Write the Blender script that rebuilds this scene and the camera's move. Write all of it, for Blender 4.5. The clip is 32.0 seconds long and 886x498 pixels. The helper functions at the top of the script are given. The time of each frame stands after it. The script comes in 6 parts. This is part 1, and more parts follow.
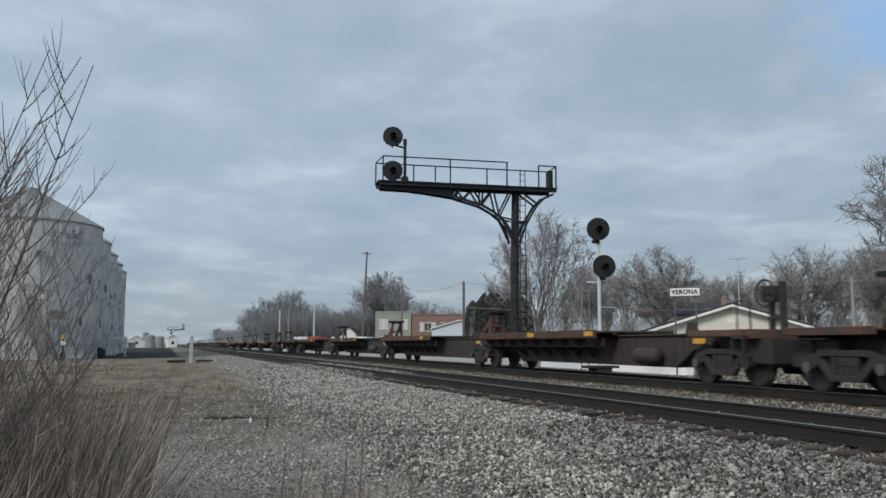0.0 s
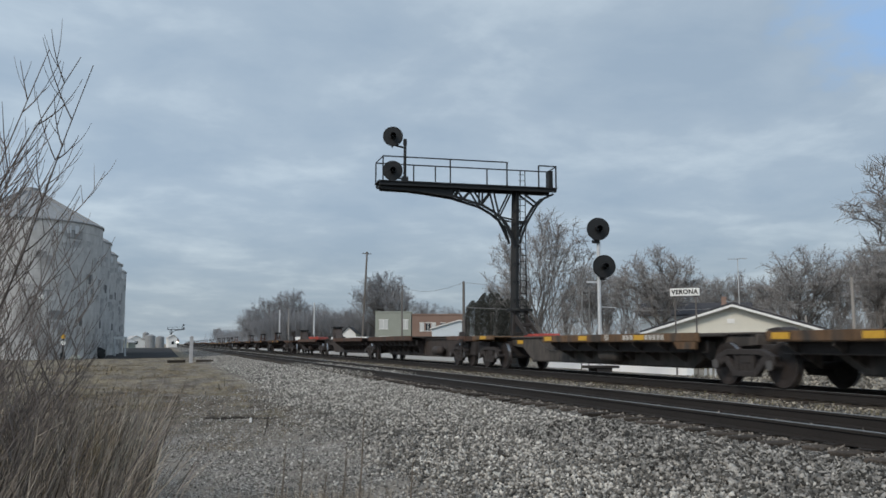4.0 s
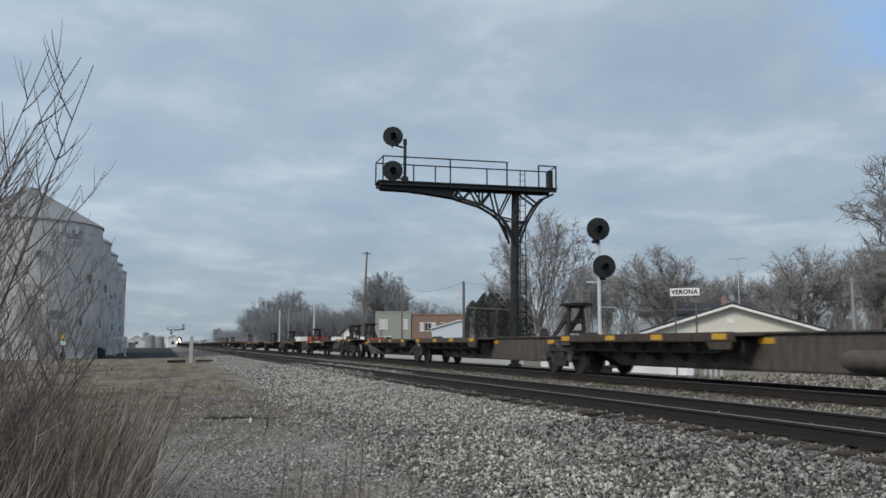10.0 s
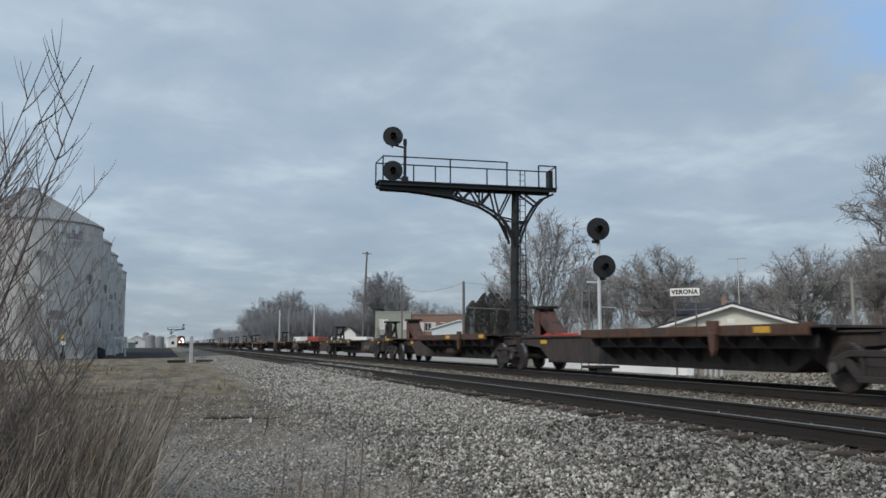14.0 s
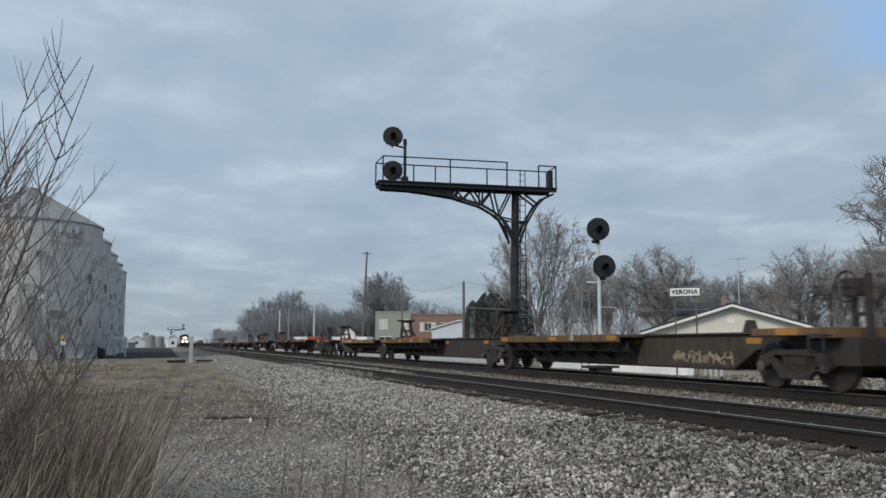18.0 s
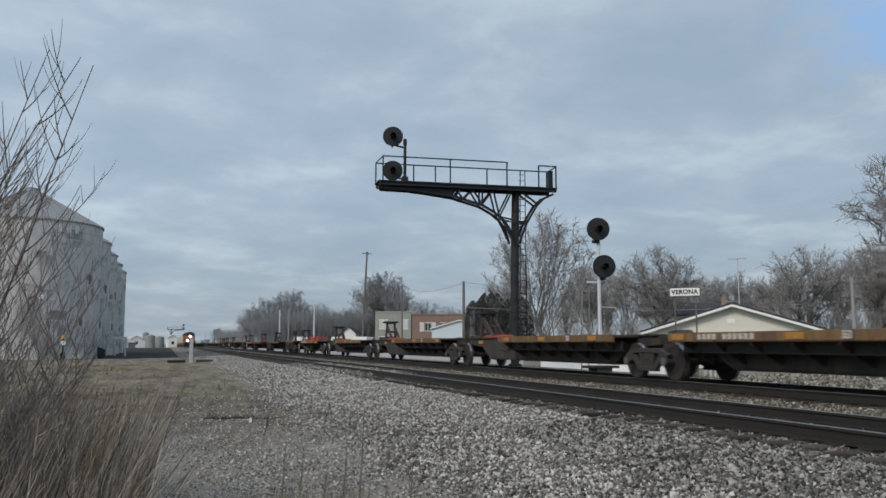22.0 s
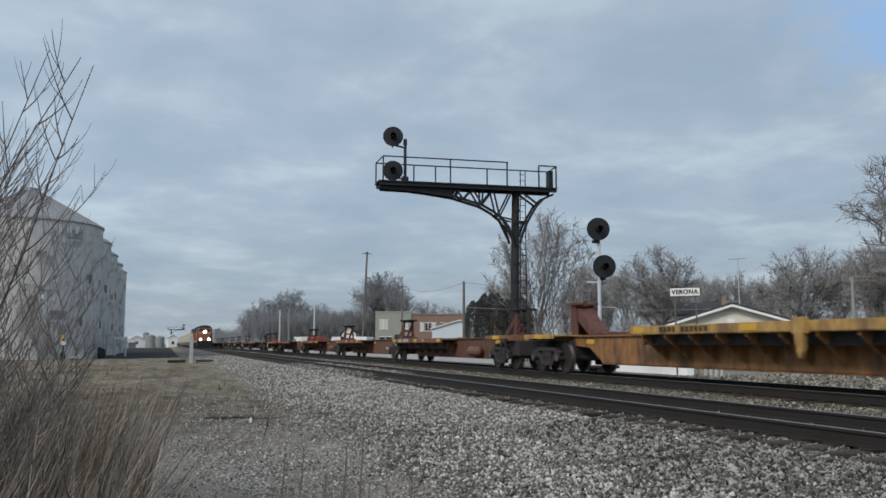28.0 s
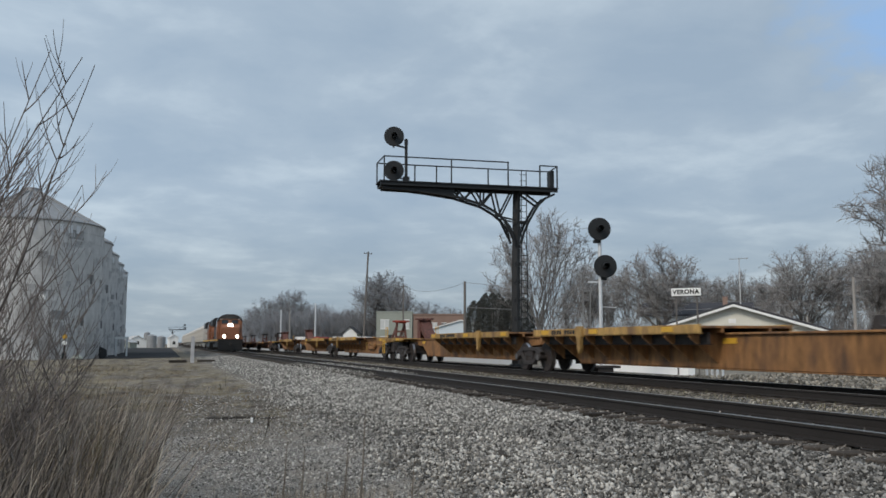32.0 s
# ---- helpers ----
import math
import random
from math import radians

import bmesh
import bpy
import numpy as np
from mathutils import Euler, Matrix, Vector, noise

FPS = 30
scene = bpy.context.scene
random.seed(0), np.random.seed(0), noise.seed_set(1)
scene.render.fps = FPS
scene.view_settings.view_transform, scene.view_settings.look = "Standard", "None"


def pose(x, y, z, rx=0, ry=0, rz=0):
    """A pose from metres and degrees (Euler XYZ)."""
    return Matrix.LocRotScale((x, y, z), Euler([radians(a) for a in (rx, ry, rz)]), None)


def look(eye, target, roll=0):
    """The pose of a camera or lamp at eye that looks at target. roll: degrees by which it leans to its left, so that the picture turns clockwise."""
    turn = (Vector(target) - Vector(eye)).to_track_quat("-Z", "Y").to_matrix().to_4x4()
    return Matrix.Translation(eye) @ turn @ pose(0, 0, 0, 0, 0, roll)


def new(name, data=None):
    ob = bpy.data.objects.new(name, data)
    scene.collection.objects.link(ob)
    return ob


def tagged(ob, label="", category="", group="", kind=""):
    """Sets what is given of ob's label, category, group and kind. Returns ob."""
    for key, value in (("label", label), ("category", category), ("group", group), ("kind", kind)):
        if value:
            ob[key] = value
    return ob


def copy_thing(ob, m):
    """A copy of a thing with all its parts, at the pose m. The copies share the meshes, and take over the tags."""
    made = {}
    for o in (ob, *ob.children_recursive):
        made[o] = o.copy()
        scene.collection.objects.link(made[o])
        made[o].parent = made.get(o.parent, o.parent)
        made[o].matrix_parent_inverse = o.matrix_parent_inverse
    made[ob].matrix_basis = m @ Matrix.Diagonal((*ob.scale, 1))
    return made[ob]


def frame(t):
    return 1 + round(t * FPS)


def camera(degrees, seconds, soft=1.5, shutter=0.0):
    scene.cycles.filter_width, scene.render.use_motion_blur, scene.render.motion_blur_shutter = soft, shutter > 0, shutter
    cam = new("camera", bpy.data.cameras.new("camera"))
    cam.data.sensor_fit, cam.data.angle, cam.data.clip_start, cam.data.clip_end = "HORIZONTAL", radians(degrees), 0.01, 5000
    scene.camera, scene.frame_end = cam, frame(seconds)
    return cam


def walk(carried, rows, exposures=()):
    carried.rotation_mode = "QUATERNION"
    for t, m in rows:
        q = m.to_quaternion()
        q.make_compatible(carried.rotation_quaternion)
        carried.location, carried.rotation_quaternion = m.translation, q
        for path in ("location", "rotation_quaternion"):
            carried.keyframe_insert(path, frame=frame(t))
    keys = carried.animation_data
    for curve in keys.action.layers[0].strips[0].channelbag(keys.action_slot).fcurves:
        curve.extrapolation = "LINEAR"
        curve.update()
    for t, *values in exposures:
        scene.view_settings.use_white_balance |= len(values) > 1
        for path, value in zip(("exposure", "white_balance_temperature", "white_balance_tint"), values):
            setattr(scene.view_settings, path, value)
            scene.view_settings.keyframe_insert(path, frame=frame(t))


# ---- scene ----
# The place: X across the tracks, Y along them and away from the camera, z = 0 on the ground beside the line.
RAIL = 0.45          # top of rail
NEAR_X, FAR_X = 7.8, 12.85   # centre lines of the two tracks
EYE = Vector((0.0, 0.0, 1.36))
HEADING, TILT = 18.12, 6.39

cam = camera(55.19, 32.0, soft=1.6, shutter=0.18)


def aim(turn=0.0, lift=0.0):
    return pose(EYE.x, EYE.y, EYE.z, 90 + TILT + lift, 0, -(HEADING + turn))


walk(cam, [(0.0, aim()), (27.0, aim()), (29.0, aim(-0.03)), (30.5, aim(-0.055)), (32.0, aim(-0.08))])

# ---- light ----
SUN_EL, SUN_AZ = 38.0, 236.0      # degrees; azimuth clockwise from +Y
world = bpy.data.worlds.new("overcast_sky")
scene.world = world
world.use_nodes = True
wt = world.node_tree
wt.nodes.clear()


def wnode(kind, operation=""):
    n = wt.nodes.new(kind)
    if operation:
        n.operation = operation
    return n


w_out = wnode("ShaderNodeOutputWorld")
w_bg = wnode("ShaderNodeBackground")
w_bg.inputs["Strength"].default_value = 0.1
w_sky = wnode("ShaderNodeTexSky")
w_sky.sky_type, w_sky.sun_disc = "NISHITA", False
w_sky.sun_elevation, w_sky.sun_rotation = radians(SUN_EL), radians(SUN_AZ)
w_co = wnode("ShaderNodeTexCoord")
w_sep = wnode("ShaderNodeSeparateXYZ")
w_add = wnode("ShaderNodeMath", operation="ADD")
w_add.inputs[1].default_value = 0.16
w_max = wnode("ShaderNodeMath", operation="MAXIMUM")
w_max.inputs[1].default_value = 0.0
w_dx = wnode("ShaderNodeMath", operation="DIVIDE")
w_dy = wnode("ShaderNodeMath", operation="DIVIDE")
w_com = wnode("ShaderNodeCombineXYZ")
w_n1 = wnode("ShaderNodeTexNoise")
w_n1.inputs["Scale"].default_value, w_n1.inputs["Detail"].default_value = 2.1, 6
w_n1.inputs["Roughness"].default_value, w_n1.inputs["Distortion"].default_value = 0.56, 0.2
w_r1 = wnode("ShaderNodeValToRGB")
e = w_r1.color_ramp.elements
e[0].position, e[0].color = 0.34, (0.338, 0.435, 0.545, 1)
e[1].position, e[1].color = 0.72, (0.530, 0.628, 0.714, 1)
mid = w_r1.color_ramp.elements.new(0.52)
mid.color = (0.392, 0.487, 0.588, 1)
w_gain = wnode("ShaderNodeVectorMath", operation="SCALE")
w_gain.inputs["Scale"].default_value = 10.0
w_mix = wnode("ShaderNodeMix")
w_mix.data_type = "RGBA"
w_mix.inputs["Factor"].default_value = 0.92
L = wt.links.new
L(w_co.outputs["Generated"], w_sep.inputs[0])
L(w_sep.outputs["Z"], w_max.inputs[0])
L(w_max.outputs[0], w_add.inputs[0])
L(w_sep.outputs["X"], w_dx.inputs[0])
L(w_add.outputs[0], w_dx.inputs[1])
L(w_sep.outputs["Y"], w_dy.inputs[0])
L(w_add.outputs[0], w_dy.inputs[1])
L(w_dx.outputs[0], w_com.inputs[0])
L(w_dy.outputs[0], w_com.inputs[1])
L(w_com.outputs[0], w_n1.inputs["Vector"])
L(w_n1.outputs["Fac"], w_r1.inputs["Fac"])
# an overcast sky is a little brighter towards the hidden sun
w_dot = wnode("ShaderNodeVectorMath", "DOT_PRODUCT")
w_dot.inputs[1].default_value = (math.sin(radians(SUN_AZ)), math.cos(radians(SUN_AZ)), 0)
L(w_co.outputs["Generated"], w_dot.inputs[0])
w_glow = wnode("ShaderNodeMath", "MULTIPLY_ADD")
w_glow.inputs[1].default_value, w_glow.inputs[2].default_value = 2.2, 12.0
L(w_dot.outputs["Value"], w_glow.inputs[0])
L(w_glow.outputs[0], w_gain.inputs["Scale"])
# the cloud deck is duller and less blue towards the horizon
w_low = wnode("ShaderNodeMapRange")
w_low.interpolation_type = "SMOOTHSTEP"
w_low.inputs["From Min"].default_value, w_low.inputs["From Max"].default_value = 0.0, 0.19
w_tint = wnode("ShaderNodeMix")
w_tint.data_type = "RGBA"
w_tint.inputs["A"].default_value, w_tint.inputs["B"].default_value = (0.855, 0.838, 0.810, 1), (1, 1, 1, 1)
w_dull = wnode("ShaderNodeVectorMath", "MULTIPLY")
L(w_sep.outputs["Z"], w_low.inputs["Value"])
L(w_low.outputs[0], w_tint.inputs["Factor"])
L(w_tint.outputs["Result"], w_dull.inputs[0])
L(w_r1.outputs["Color"], w_dull.inputs[1])
L(w_dull.outputs[0], w_gain.inputs[0])
# a break in the clouds to the right of the line shows clear blue
w_gap = wnode("ShaderNodeVectorMath", "DOT_PRODUCT")
w_gap.inputs[1].default_value = Vector((0.715, 0.60, 0.375)).normalized()
L(w_co.outputs["Generated"], w_gap.inputs[0])
w_edge = wnode("ShaderNodeMath", "MULTIPLY_ADD")
w_edge.inputs[1].default_value = -0.045
L(w_n1.outputs["Fac"], w_edge.inputs[0])
L(w_gap.outputs["Value"], w_edge.inputs[2])
w_open = wnode("ShaderNodeMapRange")
w_open.interpolation_type = "SMOOTHSTEP"
w_open.inputs["From Min"].default_value, w_open.inputs["From Max"].default_value = 0.966, 0.979
L(w_edge.outputs[0], w_open.inputs["Value"])
w_blue = wnode("ShaderNodeMix")
w_blue.data_type = "RGBA"
w_blue.inputs["B"].default_value = (0.30, 0.50, 0.82, 1)
L(w_open.outputs[0], w_blue.inputs["Factor"])
L(w_dull.outputs[0], w_blue.inputs["A"])
L(w_blue.outputs["Result"], w_gain.inputs[0])
L(w_sky.outputs["Color"], w_mix.inputs["A"])
L(w_gain.outputs[0], w_mix.inputs["B"])
L(w_mix.outputs["Result"], w_bg.inputs["Color"])
L(w_bg.outputs[0], w_out.inputs["Surface"])

sun = new("sun", bpy.data.lights.new("sun", "SUN"))
sun.data.energy, sun.data.angle, sun.data.color = 1.9, radians(16), (1.0, 0.90, 0.78)
sd = Vector((math.sin(radians(SUN_AZ)) * math.cos(radians(SUN_EL)), math.cos(radians(SUN_AZ)) * math.cos(radians(SUN_EL)), math.sin(radians(SUN_EL))))
sun.matrix_world = look(sd * 60, (0, 0, 0))
scene.view_settings.exposure = 0.0

# ---- materials ----


def mat(name, colour, rough=0.8, metal=0.0, var=0.25, grain=30.0, stain=2.0, bump=0.15, dirt=None, dirt_amount=0.0,
        emit=0.0, random_value=0.0, axes=(1, 1, 1), world_space=False, dist=0.02, chips=None):
    """A worn surface: base colour with fine grain, broad stains and, where given, dirt; fine relief."""
    m = bpy.data.materials.new(name)
    m.use_nodes = True
    t = m.node_tree
    b = t.nodes["Principled BSDF"]
    b.inputs["Roughness"].default_value, b.inputs["Metallic"].default_value = rough, metal
    if rough >= 0.85:
        b.inputs["Specular IOR Level"].default_value = 0.15
    co = t.nodes.new("ShaderNodeTexCoord")
    mp = t.nodes.new("ShaderNodeMapping")
    mp.inputs["Scale"].default_value = axes
    if world_space:
        ge = t.nodes.new("ShaderNodeNewGeometry")
        t.links.new(ge.outputs["Position"], mp.inputs["Vector"])
    else:
        t.links.new(co.outputs["Object"], mp.inputs["Vector"])
    n1 = t.nodes.new("ShaderNodeTexNoise")
    n1.inputs["Scale"].default_value, n1.inputs["Detail"].default_value = grain, 4
    n2 = t.nodes.new("ShaderNodeTexNoise")
    n2.inputs["Scale"].default_value, n2.inputs["Detail"].default_value, n2.inputs["Roughness"].default_value = stain, 5, 0.6
    for n in (n1, n2):
        t.links.new(mp.outputs[0], n.inputs["Vector"])
    mul = t.nodes.new("ShaderNodeMath")
    mul.operation = "ADD"
    t.links.new(n1.outputs["Fac"], mul.inputs[0])
    t.links.new(n2.outputs["Fac"], mul.inputs[1])
    mr = t.nodes.new("ShaderNodeMapRange")
    mr.inputs["From Min"].default_value, mr.inputs["From Max"].default_value = 0.6, 1.4
    mr.inputs["To Min"].default_value, mr.inputs["To Max"].default_value = 1 - var, 1 + var
    t.links.new(mul.outputs[0], mr.inputs["Value"])
    sc = t.nodes.new("ShaderNodeVectorMath")
    sc.operation = "SCALE"
    sc.inputs[0].default_value = colour
    t.links.new(mr.outputs[0], sc.inputs["Scale"])
    last = sc.outputs[0]
    if dirt:
        mx = t.nodes.new("ShaderNodeMix")
        mx.data_type = "RGBA"
        dr = t.nodes.new("ShaderNodeMapRange")
        dr.inputs["From Min"].default_value, dr.inputs["From Max"].default_value = 0.62 - dirt_amount * 0.4, 0.72 - dirt_amount * 0.2
        t.links.new(n2.outputs["Fac"], dr.inputs["Value"])
        t.links.new(dr.outputs[0], mx.inputs["Factor"])
        t.links.new(last, mx.inputs["A"])
        mx.inputs["B"].default_value = (*dirt, 1)
        last = mx.outputs["Result"]
    if random_value:
        oi = t.nodes.new("ShaderNodeObjectInfo" if random_value > 0 else "ShaderNodeNewGeometry")
        rr = t.nodes.new("ShaderNodeMapRange")
        k = abs(random_value)
        rr.inputs["To Min"].default_value, rr.inputs["To Max"].default_value = 1 - k, 1 + k
        source = oi.outputs["Random" if random_value > 0 else "Random Per Island"]
        if chips:
            # many dull stones, a few pale ones
            pw = t.nodes.new("ShaderNodeMath")
            pw.operation = "POWER"
            pw.inputs[1].default_value = 1.9
            t.links.new(source, pw.inputs[0])
            source = pw.outputs[0]
            rr.inputs["To Min"].default_value, rr.inputs["To Max"].default_value = chips
        t.links.new(source, rr.inputs["Value"])
        s2 = t.nodes.new("ShaderNodeVectorMath")
        s2.operation = "SCALE"
        t.links.new(last, s2.inputs[0])
        t.links.new(rr.outputs[0], s2.inputs["Scale"])
        last = s2.outputs[0]
    t.links.new(last, b.inputs["Base Color"])
    if bump:
        bp = t.nodes.new("ShaderNodeBump")
        bp.inputs["Strength"].default_value, bp.inputs["Distance"].default_value = bump, dist
        t.links.new(n1.outputs["Fac"], bp.inputs["Height"])
        t.links.new(bp.outputs[0], b.inputs["Normal"])
    if emit:
        b.inputs["Emission Color"].default_value = (*colour, 1)
        b.inputs["Emission Strength"].default_value = emit
    return m


M_STONE = mat("ballast_stone", (0.335, 0.318, 0.290), 0.9, var=0.4, grain=60, stain=0.5, bump=0.3, random_value=-0.9, world_space=True, chips=(0.28, 1.9))
M_STONEDARK = mat("dark_ballast_stone", (0.168, 0.160, 0.147), 0.9, var=0.4, grain=60, stain=1.5, bump=0.3, random_value=-0.95, world_space=True, chips=(0.2, 2.5))
M_STONEPALE = mat("pale_warm_ballast", (0.23, 0.209, 0.175), 0.9, var=0.4, grain=60, stain=0.9, bump=0.3, random_value=-0.9, world_space=True, chips=(0.35, 1.9))
M_STONERUST = mat("rust_stained_ballast", (0.18, 0.163, 0.145), 0.9, var=0.4, grain=60, stain=1.5, bump=0.3, random_value=-0.8, world_space=True)
M_TIE = mat("creosoted_timber", (0.060, 0.050, 0.042), 0.85, var=0.7, grain=40, stain=3, bump=0.4, axes=(0.3, 3, 3), random_value=0.45)
M_RAIL = mat("rail_web_steel", (0.027, 0.022, 0.019), 0.7, 0.3, var=0.3, grain=50, stain=1.5, bump=0.1)
M_RAILTOP = mat("polished_rail_head", (0.34, 0.32, 0.30), 0.5, 1.0, var=0.12, grain=8, stain=2, bump=0.0, axes=(4, 0.3, 4))
M_BLACK = mat("black_signal_paint", (0.012, 0.013, 0.014), 0.55, 0.2, var=0.35, grain=25, stain=2, bump=0.1)
M_LENS = mat("dark_signal_lens", (0.03, 0.035, 0.035), 0.12, 0.0, var=0.2, bump=0.0)
M_SILVER = mat("aluminium_mast_paint", (0.62, 0.63, 0.64), 0.5, 0.35, var=0.12, grain=20, stain=3, bump=0.05)
M_WHITE = mat("weathered_white_paint", (0.78, 0.78, 0.76), 0.6, var=0.08, grain=30, stain=2, bump=0.08)
M_PALEBLUE = mat("pale_blue_white_siding", (0.60, 0.67, 0.72), 0.65, var=0.06, grain=12, stain=1, bump=0.05)
M_CREAM = mat("cream_siding", (0.66, 0.64, 0.56), 0.65, var=0.06, grain=12, stain=1, bump=0.05)
M_GALV = mat("weathered_grey_concrete", (0.50, 0.492, 0.48), 0.8, 0.0, var=0.32, grain=2.2, stain=0.45, bump=0.05, dirt=(0.27, 0.26, 0.25), dirt_amount=0.3, axes=(1, 1, 0.45))
M_PATCH = mat("darker_concrete_patch", (0.37, 0.365, 0.36), 0.85, var=0.4, grain=3, stain=0.8, bump=0.1, random_value=0.3)
M_HATCH = mat("dull_dark_hatch_steel", (0.12, 0.118, 0.118), 0.7, 0.1, var=0.3, grain=8, stain=2, bump=0.05)
M_GALVDARK = mat("galvanised_roof_steel", (0.27, 0.275, 0.28), 0.6, 0.2, var=0.2, grain=4, stain=0.5, bump=0.05)
M_ROOF = mat("dark_shingle_roof", (0.06, 0.06, 0.066), 0.85, var=0.25, grain=18, stain=1.5, bump=0.2)
# brick paled to paint in haze at 160 m; the shed chimney shares it
M_BRICK = mat("haze_paled_brick", (0.255, 0.175, 0.142), 0.85, var=0.2, grain=12, stain=0.8, bump=0.15)
M_GREYWALL = mat("grey_stucco", (0.31, 0.33, 0.29), 0.85, var=0.12, grain=10, stain=0.7, bump=0.1)
M_GLASS = mat("dark_window_glass", (0.03, 0.035, 0.04), 0.08, 0.0, var=0.1, bump=0.0)
M_PALEGLASS = mat("pale_window_blind", (0.55, 0.56, 0.55), 0.4, 0.0, var=0.1, bump=0.0)
M_POLE = mat("weathered_pole_wood", (0.155, 0.142, 0.132), 0.9, var=0.3, grain=20, stain=2, bump=0.3, axes=(3, 3, 0.3))
M_LADDER = mat("dull_galvanised_ladder", (0.24, 0.235, 0.23), 0.6, 0.2, var=0.2, grain=20, stain=2, bump=0.05)
M_POSTGREY = mat("weathered_grey_post_paint", (0.40, 0.40, 0.41), 0.75, var=0.2, grain=15, stain=2, bump=0.1)
M_GREYPOLE = mat("silvered_pole_wood", (0.33, 0.31, 0.29), 0.9, var=0.2, grain=20, stain=2, bump=0.2)
M_WIRE = mat("wire", (0.26, 0.26, 0.265), 0.6, 0.3, var=0.1, bump=0.0)
M_BARK = mat("bare_grey_bark", (0.185, 0.174, 0.166), 0.95, var=0.3, grain=14, stain=1.5, bump=0.3)
M_TWIG = mat("bare_twigs", (0.29, 0.28, 0.276), 0.95, var=0.5, grain=6, stain=0.6, bump=0.0, world_space=True)
# twigs far down the line: distance haze is painted in as a bluer tint
M_HAZETWIG = mat("haze_tinted_woods", (0.26, 0.265, 0.28), 0.95, var=0.3, grain=0.6, stain=0.08, bump=0.0, world_space=True)
M_SHRUB = mat("reddish_shrub_twigs", (0.165, 0.143, 0.131), 0.9, var=0.4, grain=20, stain=4, bump=0.0, world_space=True, random_value=0.5)
M_CEDAR = mat("dark_evergreen_foliage", (0.074, 0.076, 0.070), 0.85, var=0.25, grain=5, stain=1.2, bump=0.0, world_space=True, random_value=-0.15)
M_PALESTRAW = mat("bleached_weed_stalks", (0.35, 0.305, 0.25), 0.9, var=0.25, grain=30, stain=6, bump=0.0, random_value=-0.35, world_space=True)
M_STRAW = mat("dry_grass_straw", (0.235, 0.185, 0.115), 0.9, var=0.3, grain=30, stain=6, bump=0.0, random_value=-0.4, world_space=True)
M_THATCH = mat("brown_weed_thatch", (0.275, 0.237, 0.190), 0.9, var=0.35, grain=30, stain=5, bump=0.0, random_value=-0.85, world_space=True)
M_STRAWDARK = mat("dead_weed_stalks", (0.135, 0.115, 0.096), 0.9, var=0.3, grain=30, stain=6, bump=0.0, random_value=-0.75, world_space=True)
M_GRASS = mat("short_winter_grass", (0.20, 0.168, 0.118), 0.95, var=0.3, grain=30, stain=2, bump=0.0, random_value=-0.4, world_space=True)
M_VERGE = mat("yellowed_verge_grass", (0.19, 0.172, 0.10), 0.9, var=0.3, grain=30, stain=6, bump=0.0, random_value=-0.4, world_space=True)
M_ASPHALT = mat("dark_yard_surface", (0.028, 0.028, 0.029), 0.9, var=0.3, grain=8, stain=0.3, bump=0.2, world_space=True)
M_GRAVELROAD = mat("pale_gravel_road", (0.21, 0.19, 0.158), 0.95, var=0.8, grain=5, stain=0.9, bump=0.3, world_space=True)
M_CONCRETE = mat("white_concrete", (0.93, 0.93, 0.92), 0.8, var=0.05, grain=15, stain=1, bump=0.1)
# rolling stock
M_WHEEL = mat("rusty_wheel_plate", (0.034, 0.026, 0.023), 0.75, 0.2, var=0.35, grain=15, stain=4, bump=0.1)
M_BEARING = mat("grey_bearing_cap", (0.085, 0.08, 0.078), 0.7, 0.0, var=0.2, bump=0.0)
M_TREAD = mat("polished_wheel_tread", (0.45, 0.45, 0.46), 0.3, 1.0, var=0.1, bump=0.0)
M_TRUCK = mat("grimy_cast_steel", (0.037, 0.031, 0.029), 0.8, 0.1, var=0.4, grain=18, stain=3, bump=0.3)
M_YELLOW = mat("yellow_reflector_paint", (0.60, 0.34, 0.035), 0.55, var=0.12, grain=12, stain=4, bump=0.0)
M_OLDORANGE = mat("faded_orange_reflector", (0.37, 0.175, 0.035), 0.6, var=0.25, grain=12, stain=3, bump=0.0)
M_SCRAWL = mat("pale_spray_paint", (0.40, 0.33, 0.215), 0.7, var=0.3, grain=20, stain=5, bump=0.0)
M_TRIMRED = mat("red_paint", (0.34, 0.045, 0.03), 0.6, var=0.25, grain=12, stain=3, bump=0.05)
M_LETTER = mat("faded_white_lettering", (0.50, 0.48, 0.44), 0.7, var=0.2, grain=20, stain=5, bump=0.0)
M_ORANGE = mat("orange_locomotive_paint", (0.24, 0.092, 0.042), 0.5, var=0.2, grain=6, stain=1, bump=0.03, dirt=(0.16, 0.07, 0.035), dirt_amount=0.25)
M_LOCOBLACK = mat("black_locomotive_paint", (0.02, 0.02, 0.02), 0.5, var=0.2, grain=6, stain=1, bump=0.03)
M_LAMP = mat("lit_headlight", (1.0, 0.95, 0.84), 0.3, var=0.02, bump=0.0, emit=60)
M_HOPPER = mat("pale_grey_car_paint", (0.52, 0.50, 0.46), 0.6, var=0.2, grain=3, stain=0.6, bump=0.05, dirt=(0.28, 0.22, 0.17), dirt_amount=0.3)


def car_paint(name, colour, rust, amount):
    return mat(name, colour, 0.75, var=0.7, grain=7, stain=1.5, bump=0.2, dirt=rust, dirt_amount=amount, axes=(1.4, 1.4, 0.4), random_value=0.18)


